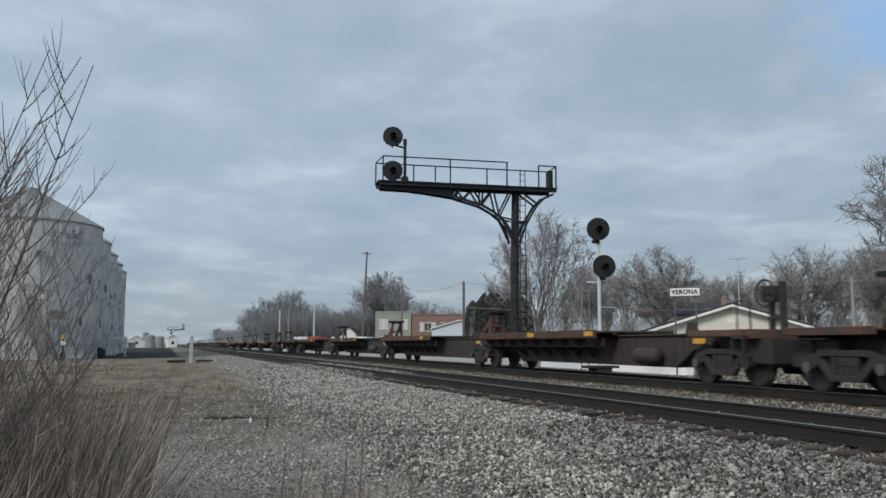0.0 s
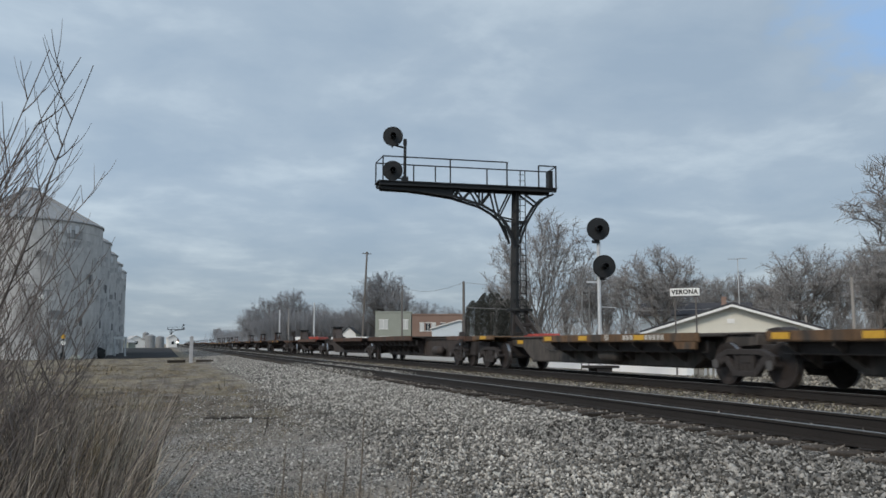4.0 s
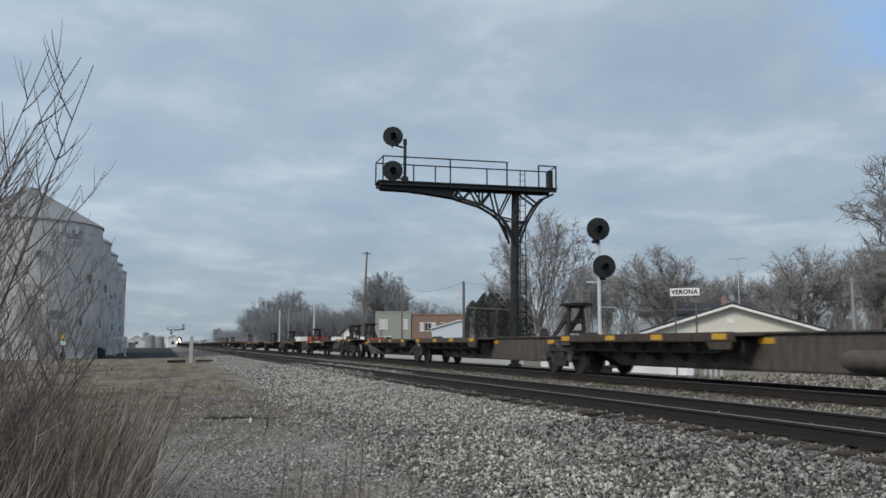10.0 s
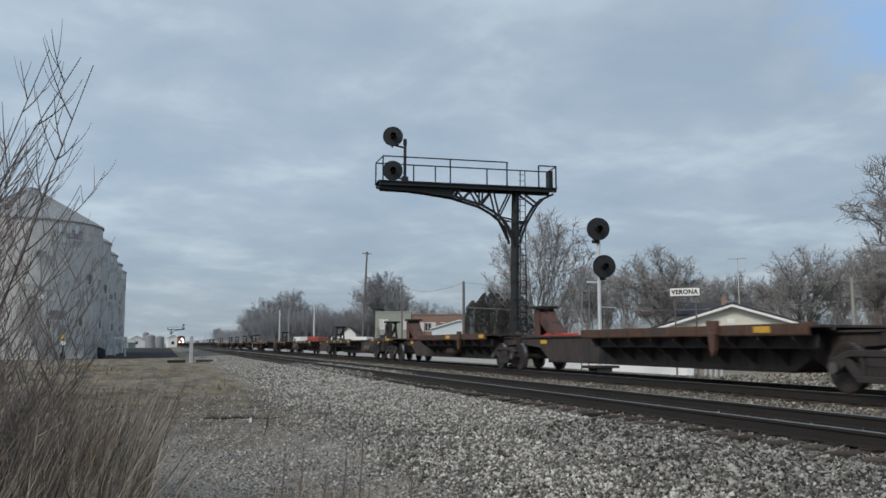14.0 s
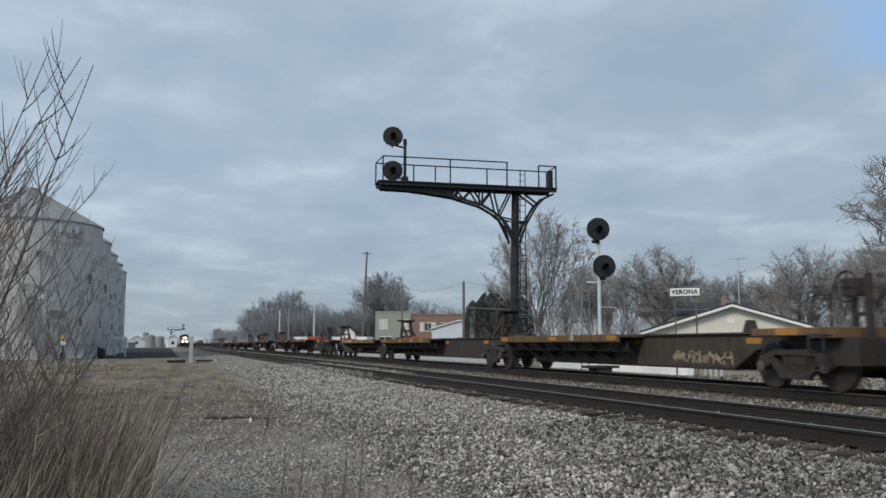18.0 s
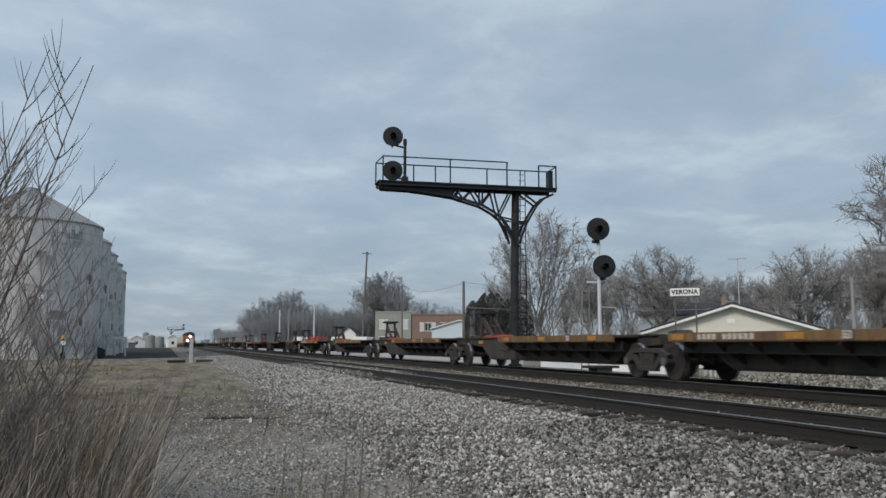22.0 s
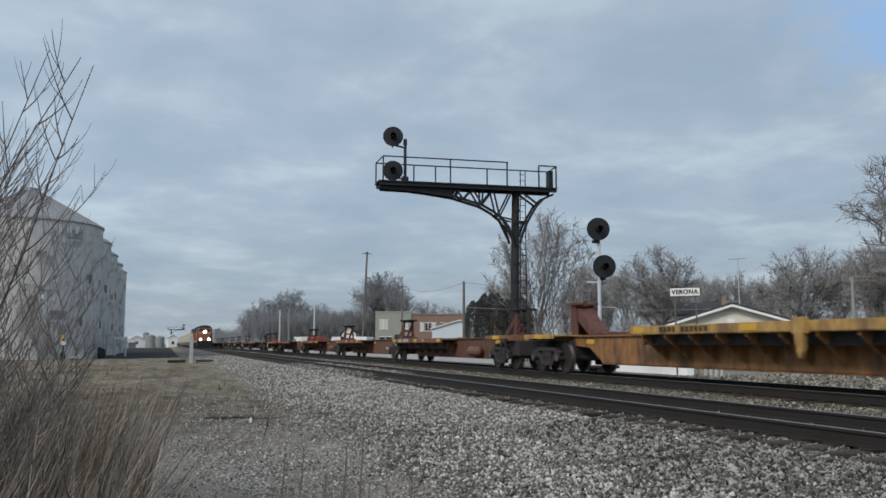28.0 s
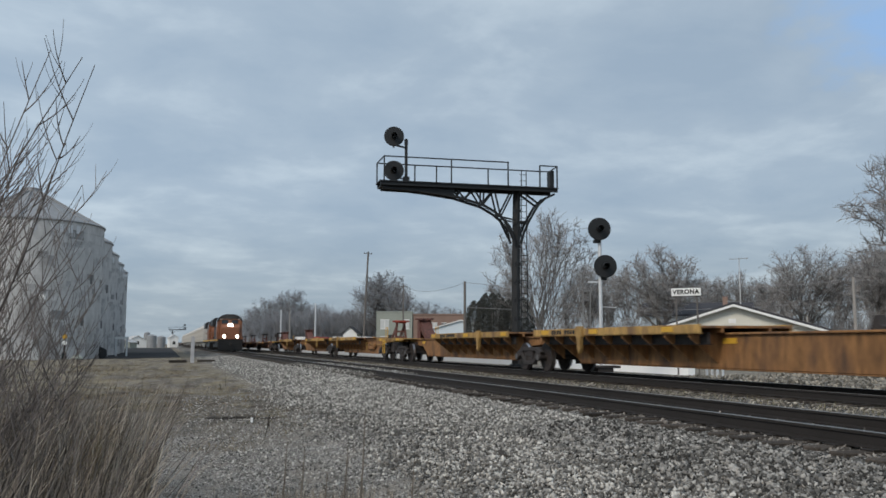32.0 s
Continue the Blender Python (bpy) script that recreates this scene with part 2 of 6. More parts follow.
PAINTS = {
    "sooty": (car_paint("sooty_brown_steel", (0.056, 0.042, 0.036), (0.028, 0.024, 0.022), 0.4),
              car_paint("rusty_brown_sill", (0.105, 0.052, 0.033), (0.06, 0.045, 0.036), 0.4),
              car_paint("rust_brown_hitch", (0.105, 0.05, 0.037), (0.045, 0.033, 0.028), 0.4)),
    "grey": (car_paint("dark_grey_brown_steel", (0.085, 0.070, 0.060), (0.042, 0.036, 0.032), 0.4),
             car_paint("dark_brown_sill", (0.075, 0.055, 0.040), (0.05, 0.042, 0.036), 0.4), M_TRUCK),
    "brown": (car_paint("dark_olive_grey_steel", (0.078, 0.066, 0.057), (0.040, 0.035, 0.031), 0.4),
              car_paint("orange_brown_old_sill", (0.15, 0.085, 0.042), (0.05, 0.042, 0.036), 0.4), M_TRUCK),
    "amber": (car_paint("dull_olive_brown_steel", (0.050, 0.039, 0.028), (0.026, 0.022, 0.019), 0.45),
              car_paint("dull_orange_sill", (0.165, 0.095, 0.038), (0.09, 0.055, 0.035), 0.35),
              car_paint("dark_brown_hitch", (0.05, 0.032, 0.027), (0.03, 0.024, 0.02), 0.4)),
    "rust": (car_paint("red_brown_steel", (0.15, 0.072, 0.043), (0.06, 0.038, 0.028), 0.35),
             car_paint("orange_brown_sill", (0.215, 0.098, 0.048), (0.09, 0.05, 0.033), 0.35),
             car_paint("rusty_red_hitch", (0.13, 0.042, 0.03), (0.09, 0.04, 0.03), 0.35)),
    "mustard": (car_paint("mustard_brown_steel", (0.30, 0.145, 0.052), (0.085, 0.045, 0.026), 0.4),
                car_paint("mustard_yellow_sill", (0.42, 0.255, 0.08), (0.17, 0.10, 0.048), 0.45),
                car_paint("red_brown_hitch", (0.115, 0.046, 0.036), (0.08, 0.035, 0.027), 0.3)),
}
M_REDPLATE = car_paint("bright_red_plate", (0.36, 0.055, 0.035), (0.09, 0.03, 0.025), 0.35)
M_HITCHGREY = car_paint("dark_brown_grey_hitch", (0.060, 0.045, 0.040), (0.035, 0.028, 0.025), 0.4)

# ---- mesh helpers ----


class Shape:
    """Collects vertices and faces of one part."""

    def __init__(self):
        self.v, self.f = [], []

    def box(self, x0, x1, y0, y1, z0, z1):
        n = len(self.v)
        self.v += [(x0, y0, z0), (x1, y0, z0), (x1, y1, z0), (x0, y1, z0), (x0, y0, z1), (x1, y0, z1), (x1, y1, z1), (x0, y1, z1)]
        self.f += [tuple(n + i for i in q) for q in ((0, 3, 2, 1), (4, 5, 6, 7), (0, 1, 5, 4), (1, 2, 6, 5), (2, 3, 7, 6), (3, 0, 4, 7))]
        return self

    def prism(self, outline, axis, a, b):
        """An outline of 2D points pushed along an axis from a to b."""
        n, k = len(self.v), len(outline)
        for w in (a, b):
            for u, v in outline:
                self.v.append({"x": (w, u, v), "y": (u, w, v), "z": (u, v, w)}[axis])
        self.f += [tuple(n + i for i in range(k))[::-1], tuple(n + k + i for i in range(k))]
        self.f += [(n + i, n + (i + 1) % k, n + k + (i + 1) % k, n + k + i) for i in range(k)]
        return self

    def tube(self, points, radii, seg=8, caps=True):
        """A tapering tube along points."""
        pts = [Vector(p) for p in points]
        if not hasattr(radii, "__len__"):
            radii = [radii] * len(pts)
        n0 = len(self.v)
        for i, p in enumerate(pts):
            d = (pts[min(i + 1, len(pts) - 1)] - pts[max(i - 1, 0)])
            if d.length < 1e-9:
                d = Vector((0, 0, 1))
            d.normalize()
            u = d.cross(Vector((0, 0, 1)) if abs(d.z) < 0.9 else Vector((1, 0, 0))).normalized()
            w = d.cross(u)
            for s in range(seg):
                a = math.tau * s / seg
                q = p + (u * math.cos(a) + w * math.sin(a)) * radii[i]
                self.v.append((q.x, q.y, q.z))
        for i in range(len(pts) - 1):
            for s in range(seg):
                a, b = n0 + i * seg + s, n0 + i * seg + (s + 1) % seg
                self.f.append((a, b, b + seg, a + seg))
        if caps:
            self.f.append(tuple(n0 + s for s in range(seg))[::-1])
            self.f.append(tuple(n0 + (len(pts) - 1) * seg + s for s in range(seg)))
        return self

    def sliver(self, a, b, w, r):
        """A finest twig: one thin pointed face."""
        d = (b - a).normalized()
        u = d.cross(Vector((r.gauss(0, 1), r.gauss(0, 1), r.gauss(0, 1)))).normalized() * (w / 2)
        n = len(self.v)
        self.v += [tuple(a - u), tuple(a + u), tuple(b)]
        self.f.append((n, n + 1, n + 2))
        return self

    def bar(self, a, b, w, h):
        """A square bar from a to b."""
        a, b = Vector(a), Vector(b)
        d = (b - a).normalized()
        u = d.cross(Vector((0, 0, 1)) if abs(d.z) < 0.95 else Vector((0, 1, 0))).normalized()
        q = d.cross(u)
        n = len(self.v)
        for p in (a, b):
            for i, j in ((-1, -1), (1, -1), (1, 1), (-1, 1)):
                c = p + u * (i * w / 2) + q * (j * h / 2)
                self.v.append((c.x, c.y, c.z))
        self.f += [tuple(n + i for i in k) for k in ((0, 1, 2, 3), (7, 6, 5, 4), (0, 4, 5, 1), (1, 5, 6, 2), (2, 6, 7, 3), (3, 7, 4, 0))]
        return self

    def lathe(self, profile, axis="z", centre=(0, 0, 0), seg=24):
        """A profile of (radius, height) turned about an axis."""
        n = len(self.v)
        for r, h in profile:
            for s in range(seg):
                a = math.tau * s / seg
                c, d = r * math.cos(a), r * math.sin(a)
                q = {"z": (c, d, h), "x": (h, c, d), "y": (c, h, d)}[axis]
                self.v.append((q[0] + centre[0], q[1] + centre[1], q[2] + centre[2]))
        for i in range(len(profile) - 1):
            for s in range(seg):
                a, b = n + i * seg + s, n + i * seg + (s + 1) % seg
                self.f.append((a, b, b + seg, a + seg))
        self.f.append(tuple(n + s for s in range(seg))[::-1])
        self.f.append(tuple(n + (len(profile) - 1) * seg + s for s in range(seg)))
        return self

    def mesh(self, name, material, bevel=0.0, smooth=False, second=None):
        me = bpy.data.meshes.new(name)
        me.from_pydata(self.v, [], self.f)
        bm = bmesh.new()
        bm.from_mesh(me)
        bmesh.ops.recalc_face_normals(bm, faces=bm.faces)
        if bevel:
            bmesh.ops.bevel(bm, geom=bm.edges[:], offset=bevel, segments=1, affect="EDGES", clamp_overlap=True)
        bm.to_mesh(me)
        bm.free()
        if smooth:
            me.polygons.foreach_set("use_smooth", [True] * len(me.polygons))
        me.materials.append(material)
        if second:
            # a second material on the faces that a test picks by their centre
            me.materials.append(second[0])
            for p in me.polygons:
                if second[1](p.center):
                    p.material_index = 1
        return me


KEPT = {}


def kept(key, build):
    """Alike parts share one mesh."""
    if key not in KEPT:
        KEPT[key] = build()
    return KEPT[key]


def part(name, me, parent, m=None, label=""):
    ob = new(name, me)
    ob.parent = parent
    if m is not None:
        ob.matrix_basis = m
    if label:
        tagged(ob, label=label)
    return ob


def thing(name, m, label, category, group="", kind="", me=None):
    ob = new(name, me)
    ob.matrix_basis = m
    return tagged(ob, label, category, group, kind)


def lettering(text, size, material):
    cu = bpy.data.curves.new("lettering", "FONT")
    cu.body, cu.size, cu.align_x, cu.align_y, cu.extrude, cu.offset, cu.space_character = text, size, "CENTER", "CENTER", 0.004, size * 0.035, 1.12
    ob = bpy.data.objects.new("lettering", cu)
    me = bpy.data.meshes.new_from_object(ob)
    bpy.data.objects.remove(ob)
    me.materials.clear()
    me.materials.append(material)
    return me


rng = random.Random(7)
nrg = np.random.default_rng(7)


def smoothstep(a, b, x):
    t = np.clip((x - a) / (b - a), 0, 1)
    return t * t * (3 - 2 * t)


def ground_height(x, y):
    """Height of the ground: flat yard, ballast shoulder, the two track beds, and the far side."""
    x, y = np.asarray(x, float), np.asarray(y, float)
    bed = 0.05 * smoothstep(1.8, 3.2, x) + 0.14 * smoothstep(3.2, 6.1, x) + 0.06 * smoothstep(6.4, 6.75, x)
    bed = bed - 0.07 * smoothstep(9.2, 9.9, x) * (1 - smoothstep(10.9, 11.6, x))
    bed = bed - 0.22 * smoothstep(14.4, 17.2, x)
    wave = 0.05 * np.sin(x * 0.9 + 0.6) * np.sin(y * 0.37 + 1.0) + 0.025 * np.sin(x * 2.3 + y * 1.1) + 0.02 * np.sin(y * 1.7 - x * 0.8)
    wave = wave * (1 - smoothstep(2.0, 3.5, x)) * (1 - smoothstep(60, 90, y))
    wave = wave + 0.05 * np.sin(y * 0.62 + 0.9 * np.sin(x * 0.7)) * smoothstep(14, 20, y) * (1 - smoothstep(60, 90, y)) * (1 - smoothstep(1.5, 3.2, x))
    rut = -0.13 * np.exp(-((y - 15.9 - 0.12 * x) / 0.30) ** 2) * np.exp(-((x - 1.45) / 0.6) ** 2)
    return bed + wave + rut

# ---- ground ----


def ground_material():
    m = bpy.data.materials.new("winter_ground")
    m.use_nodes = True
    t = m.node_tree
    b = t.nodes["Principled BSDF"]
    b.inputs["Roughness"].default_value = 0.95
    b.inputs["Specular IOR Level"].default_value = 0.12
    ge = t.nodes.new("ShaderNodeNewGeometry")
    sep = t.nodes.new("ShaderNodeSeparateXYZ")
    t.links.new(ge.outputs["Position"], sep.inputs[0])

    def noise_at(scale, detail=5, rough=0.6):
        n = t.nodes.new("ShaderNodeTexNoise")
        n.inputs["Scale"].default_value, n.inputs["Detail"].default_value, n.inputs["Roughness"].default_value = scale, detail, rough
        t.links.new(ge.outputs["Position"], n.inputs["Vector"])
        return n.outputs["Fac"]

    def streaks(scale_x, scale_y, seed, detail=6):
        """Broad patches drawn out along the line."""
        mp = t.nodes.new("ShaderNodeMapping")
        mp.inputs["Scale"].default_value, mp.inputs["Location"].default_value = (scale_x, scale_y, 1), (seed, seed * 2, 0)
        t.links.new(ge.outputs["Position"], mp.inputs["Vector"])
        n = t.nodes.new("ShaderNodeTexNoise")
        n.inputs["Scale"].default_value, n.inputs["Detail"].default_value, n.inputs["Roughness"].default_value = 1.0, detail, 0.68
        t.links.new(mp.outputs[0], n.inputs["Vector"])
        return n.outputs["Fac"]

    def mathn(op, a, b2):
        n = t.nodes.new("ShaderNodeMath")
        n.operation = op
        for i, s in enumerate((a, b2)):
            if isinstance(s, (int, float)):
                n.inputs[i].default_value = s
            else:
                t.links.new(s, n.inputs[i])
        return n.outputs[0]

    def ramp(s, a, b2):
        n = t.nodes.new("ShaderNodeMapRange")
        n.interpolation_type = "SMOOTHSTEP"
        n.inputs["From Min"].default_value, n.inputs["From Max"].default_value = a, b2
        t.links.new(s, n.inputs["Value"])
        return n.outputs[0]

    def mix(f, a, b2):
        n = t.nodes.new("ShaderNodeMix")
        n.data_type = "RGBA"
        t.links.new(f, n.inputs["Factor"])
        for key, s in (("A", a), ("B", b2)):
            if isinstance(s, tuple):
                n.inputs[key].default_value = (*s, 1)
            else:
                t.links.new(s, n.inputs[key])
        return n.outputs["Result"]

    fine, mid, broad = noise_at(70, 6, 0.75), noise_at(5), noise_at(0.45)
    def pebbles(scale, dark, pale):
        """Broken stones of many tones, dark in the joints between them."""
        v = t.nodes.new("ShaderNodeTexVoronoi")
        v.inputs["Scale"].default_value = scale
        t.links.new(ge.outputs["Position"], v.inputs["Vector"])
        tone = t.nodes.new("ShaderNodeSeparateColor")
        t.links.new(v.outputs["Color"], tone.inputs[0])
        body = mix(ramp(tone.outputs[0], 0.0, 1.0), dark, pale)
        return mix(ramp(v.outputs["Distance"], 0.35, 0.75), body, tuple(c * 0.35 for c in dark)), v.outputs["Distance"]

    grit, _ = pebbles(44, (0.15, 0.139, 0.126), (0.66, 0.622, 0.57))
    grit = mix(ramp(noise_at(1.6, 6, 0.7), 0.42, 0.68), grit, (0.28, 0.252, 0.218))
    ballast, lumps = pebbles(30, (0.09, 0.085, 0.077), (0.43, 0.405, 0.37))
    turf = mix(ramp(mid, 0.3, 0.7), (0.088, 0.072, 0.045), (0.26, 0.22, 0.135))
    turf = mix(ramp(fine, 0.45, 0.8), turf, (0.30, 0.245, 0.165))
    turf = mix(ramp(noise_at(0.9, 6, 0.65), 0.46, 0.58), turf, (0.085, 0.068, 0.05))
    turf = mix(ramp(streaks(0.7, 0.22, 3.1), 0.44, 0.54), turf, (0.075, 0.058, 0.042))
    # bleached dead grass on the far part of the turf
    pale = mix(ramp(noise_at(1.7, 6, 0.7), 0.38, 0.62), (0.36, 0.305, 0.20), (0.16, 0.13, 0.085))
    pale_from = mathn("ADD", sep.outputs["Y"], mathn("MULTIPLY", mathn("SUBTRACT", noise_at(0.35), 0.5), 16.0))
    turf = mix(mathn("MULTIPLY", ramp(pale_from, 22.0, 30.0), 0.75), turf, pale)
    turf = mix(ramp(streaks(0.9, 0.16, 7.7), 0.48, 0.57), turf, (0.11, 0.088, 0.066))
    # turf between the gravel at the camera and the yard beyond
    wob = mathn("MULTIPLY", mathn("SUBTRACT", broad, 0.5), 9.0)
    yy = mathn("ADD", sep.outputs["Y"], wob)
    xx = mathn("ADD", sep.outputs["X"], mathn("MULTIPLY", mathn("SUBTRACT", noise_at(1.3), 0.5), 1.6))
    is_turf = mathn("MULTIPLY", ramp(yy, 12.0, 17.0), mathn("SUBTRACT", 1.0, ramp(xx, 2.2, 3.5)))
    left = mathn("SUBTRACT", 1.0, ramp(xx, -1.5, -0.6))
    is_turf = mathn("MAXIMUM", is_turf, left)
    far_side = ramp(sep.outputs["X"], 17.0, 26.0)
    is_turf = mathn("MAXIMUM", is_turf, far_side)
    patch = ramp(noise_at(1.1, 6, 0.7), 0.40, 0.62)
    is_turf = mathn("MULTIPLY", is_turf, mathn("ADD", 0.45, mathn("MULTIPLY", patch, 0.55)))
    # a rut in the turf, coloured darker than the soil round it
    rut_x = mathn("MULTIPLY", mathn("SUBTRACT", xx, 1.35), 1.0)
    rut_y = mathn("MULTIPLY", mathn("SUBTRACT", mathn("SUBTRACT", sep.outputs["Y"], mathn("MULTIPLY", sep.outputs["X"], 0.12)), 15.9), 1.9)
    rut = mathn("ADD", mathn("MULTIPLY", rut_x, rut_x), mathn("MULTIPLY", rut_y, rut_y))
    in_rut = mathn("SUBTRACT", 1.0, ramp(rut, 0.25, 0.9))
    turf = mix(in_rut, turf, (0.03, 0.024, 0.019))
    is_turf = mathn("MAXIMUM", is_turf, in_rut)
    # rotten leaf litter under the weeds, with the stalks' shade painted into its dark
    litter_and_shade = mix(ramp(noise_at(9, 6, 0.75), 0.4, 0.65), (0.035, 0.028, 0.022), (0.15, 0.12, 0.085))
    # reaches out over the gravel to darken it where stalk shadows fall
    left_wide = mathn("SUBTRACT", 1.0, ramp(xx, -1.0, -0.25))
    near_bank = mathn("MULTIPLY", left_wide, mathn("SUBTRACT", 1.0, ramp(yy, 9.0, 12.0)))
    is_turf = mathn("MAXIMUM", is_turf, near_bank)
    turf = mix(mathn("MULTIPLY", left_wide, mathn("SUBTRACT", 1.0, ramp(yy, 10.0, 14.0))), turf, litter_and_shade)
    base = mix(ramp(xx, 2.5, 3.5), grit, ballast)
    t.links.new(mix(is_turf, base, turf), b.inputs["Base Color"])
    bp = t.nodes.new("ShaderNodeBump")
    bp.inputs["Strength"].default_value, bp.inputs["Distance"].default_value = 0.7, 0.03
    t.links.new(mathn("ADD", fine, mathn("ADD", mid, mathn("MULTIPLY", lumps, -1.2))), bp.inputs["Height"])
    t.links.new(bp.outputs[0], b.inputs["Normal"])
    return m


def ground():
    xs = np.unique(np.concatenate([[-4000, -1500, -600, -250, -100, -50, -25], np.arange(-14, 20.01, 0.35), [22, 26, 32, 45, 80, 160, 400, 1000, 4000]]))
    ys = np.unique(np.concatenate([[-1500, -700, -300, -100, -40, -15], np.arange(-4, 40, 0.4), np.arange(40, 120, 2.5), [140, 180, 240, 320, 450, 700, 1200, 2400, 4600]]))
    gx, gy = np.meshgrid(xs, ys)
    gz = ground_height(gx, gy)
    verts = np.stack([gx, gy, gz], -1).reshape(-1, 3)
    w = len(xs)
    faces = [(j * w + i, j * w + i + 1, (j + 1) * w + i + 1, (j + 1) * w + i) for j in range(len(ys) - 1) for i in range(w - 1)]
    me = bpy.data.meshes.new("ground")
    me.from_pydata(verts.tolist(), [], faces)
    me.polygons.foreach_set("use_smooth", [True] * len(faces))
    me.materials.append(ground_material())
    return thing("ground", Matrix(), "gravel and dormant winter grass beside the railway", "ground", kind="structure", me=me)


ground()

yard = Shape().prism([(-60, 84), (-3.0, 84), (1.5, 92), (2.0, 300), (-60, 300)], "z", -0.10, 0.02)
thing("yard", Matrix(), "dark cinder yard in front of the grain bins", "yard", kind="structure", me=yard.mesh("yard", M_ASPHALT))
lane = Shape().prism([(21.6, -30), (26.4, -30), (26.4, 300), (21.6, 300)], "z", -0.10, 0.045)
thing("road", Matrix(), "pale gravel lane along the railway", "road", kind="structure", me=lane.mesh("road", M_GRAVELROAD))


def scatter_stones(name, label, x0, x1, y0, y1, count, size, material, falloff=0.0, ragged=0.0, heap=0.0, clear=None):
    """Loose broken stones lying on the ground, joined."""
    u = nrg.random((count, 2))
    x = x0 + (x1 - x0) * u[:, 0]
    y = y0 + (y1 - y0) * (u[:, 1] ** (1 + falloff))
    s = size * (0.55 + 0.9 * nrg.random(count) ** 1.6)
    if ragged:
        # the edge of the heap wanders and thins out
        edge = x0 + ragged * (0.5 + 0.5 * np.sin(y * 0.9) * np.sin(y * 0.31 + 1.3)) + np.abs(nrg.normal(0, ragged * 0.35, count))
        keep = (x > edge) | (nrg.random(count) < 0.25 * ((x - x0) / ragged).clip(0, 1))
        x, y, s = x[keep], y[keep], s[keep]
        count = len(x)
    if clear:
        # other stones lie beyond this corner
        keep = ~((x + nrg.normal(0, 0.6, count) > clear[0]) & (y + nrg.normal(0, 1.8, count) < clear[1]))
        x, y, s = x[keep], y[keep], s[keep]
        count = len(x)
    z = ground_height(x, y) + s * 0.15 + heap * nrg.random(count)
    base = np.array([(1, 0, 0), (-1, 0, 0), (0, 1, 0), (0, -1, 0), (0, 0, 1), (0, 0, -1)], float) * 0.66
    v = base[None] * (0.55 + 0.75 * nrg.random((count, 6, 1))) + 0.16 * (nrg.random((count, 6, 3)) - 0.5)
    v = v * s[:, None, None] * (0.55 + 0.85 * nrg.random((count, 1, 3)))
    for axis in range(3):
        a = nrg.random(count) * math.tau
        c, d = np.cos(a)[:, None], np.sin(a)[:, None]
        i, j = [(1, 2), (0, 2), (0, 1)][axis]
        p, q = v[:, :, i].copy(), v[:, :, j].copy()
        v[:, :, i], v[:, :, j] = p * c - q * d, p * d + q * c
    v = v + np.stack([x, y, z], 1)[:, None]
    q = np.array([(0, 2, 4), (2, 1, 4), (1, 3, 4), (3, 0, 4), (2, 0, 5), (1, 2, 5), (3, 1, 5), (0, 3, 5)])
    f = (q[None] + (np.arange(count) * 6)[:, None, None]).reshape(-1, 3)
    me = bpy.data.meshes.new(name)
    me.vertices.add(count * 6)
    me.vertices.foreach_set("co", v.reshape(-1))
    me.loops.add(len(f) * 3)
    me.loops.foreach_set("vertex_index", f.reshape(-1).astype(np.int32))
    me.polygons.add(len(f))
    me.polygons.foreach_set("loop_start", np.arange(0, len(f) * 3, 3, dtype=np.int32))
    me.update(calc_edges=True)
    me.materials.append(material)
    return thing(name, Matrix(), label, "ballast", kind="stuff", me=me)


scatter_stones("ballast", "grey crushed-stone ballast on the track shoulder", 1.9, 6.35, 3.0, 26, 106000, 0.034, M_STONE, 0.45, 1.9, 0.03, (5.0, 9.5))
# darker stones only in the near corner by the track
scatter_stones("ballast", "darker grey ballast near the ends of the ties", 4.3, 6.42, 3.5, 11.5, 27000, 0.038, M_STONEDARK, 0.1, 0.4, 0.04)
scatter_stones("ballast", "loose ballast stones thinning out over the gravel", 0.4, 4.2, 4.5, 22, 17000, 0.022, M_STONE, 0.4)
scatter_stones("ballast", "pale fresh ballast spilled over the near track", 6.3, 9.3, 29, 47, 7000, 0.042, M_STONE, 0.1, 0, 0.10)
scatter_stones("ballast", "rust-stained ballast between the ties", 6.6, 9.1, 5, 40, 9000, 0.04, M_STONERUST, 0.5)
scatter_stones("ballast", "grey crushed-stone ballast along the track shoulder farther on", 2.6, 6.4, 22, 90, 26000, 0.054, M_STONE, 0.7, 0.9)
scatter_stones("ballast", "grey ballast between the two tracks", 9.1, 11.5, 6, 60, 13000, 0.047, M_STONEPALE, 0.5)
scatter_stones("ballast", "scattered small gravel on the ground by the weeds", -1.2, 3.2, 5, 17, 9000, 0.017, M_STONEDARK, 0.4)
scatter_stones("ballast", "rust-stained ballast round the ends of the ties", 6.3, 6.75, 4, 40, 1800, 0.03, M_STONERUST, 0.5, 0, 0.0)
scatter_stones("ballast", "pale ballast on the far shoulder", 14.2, 17.4, 10, 60, 5000, 0.065, M_STONE, 0.5)
scatter_stones("rubble", "rough tan rubble and clods beyond the far track", 17.5, 34.0, 10, 30.5, 4200, 0.11, M_STONEPALE, 0.0, 0, 0.03)


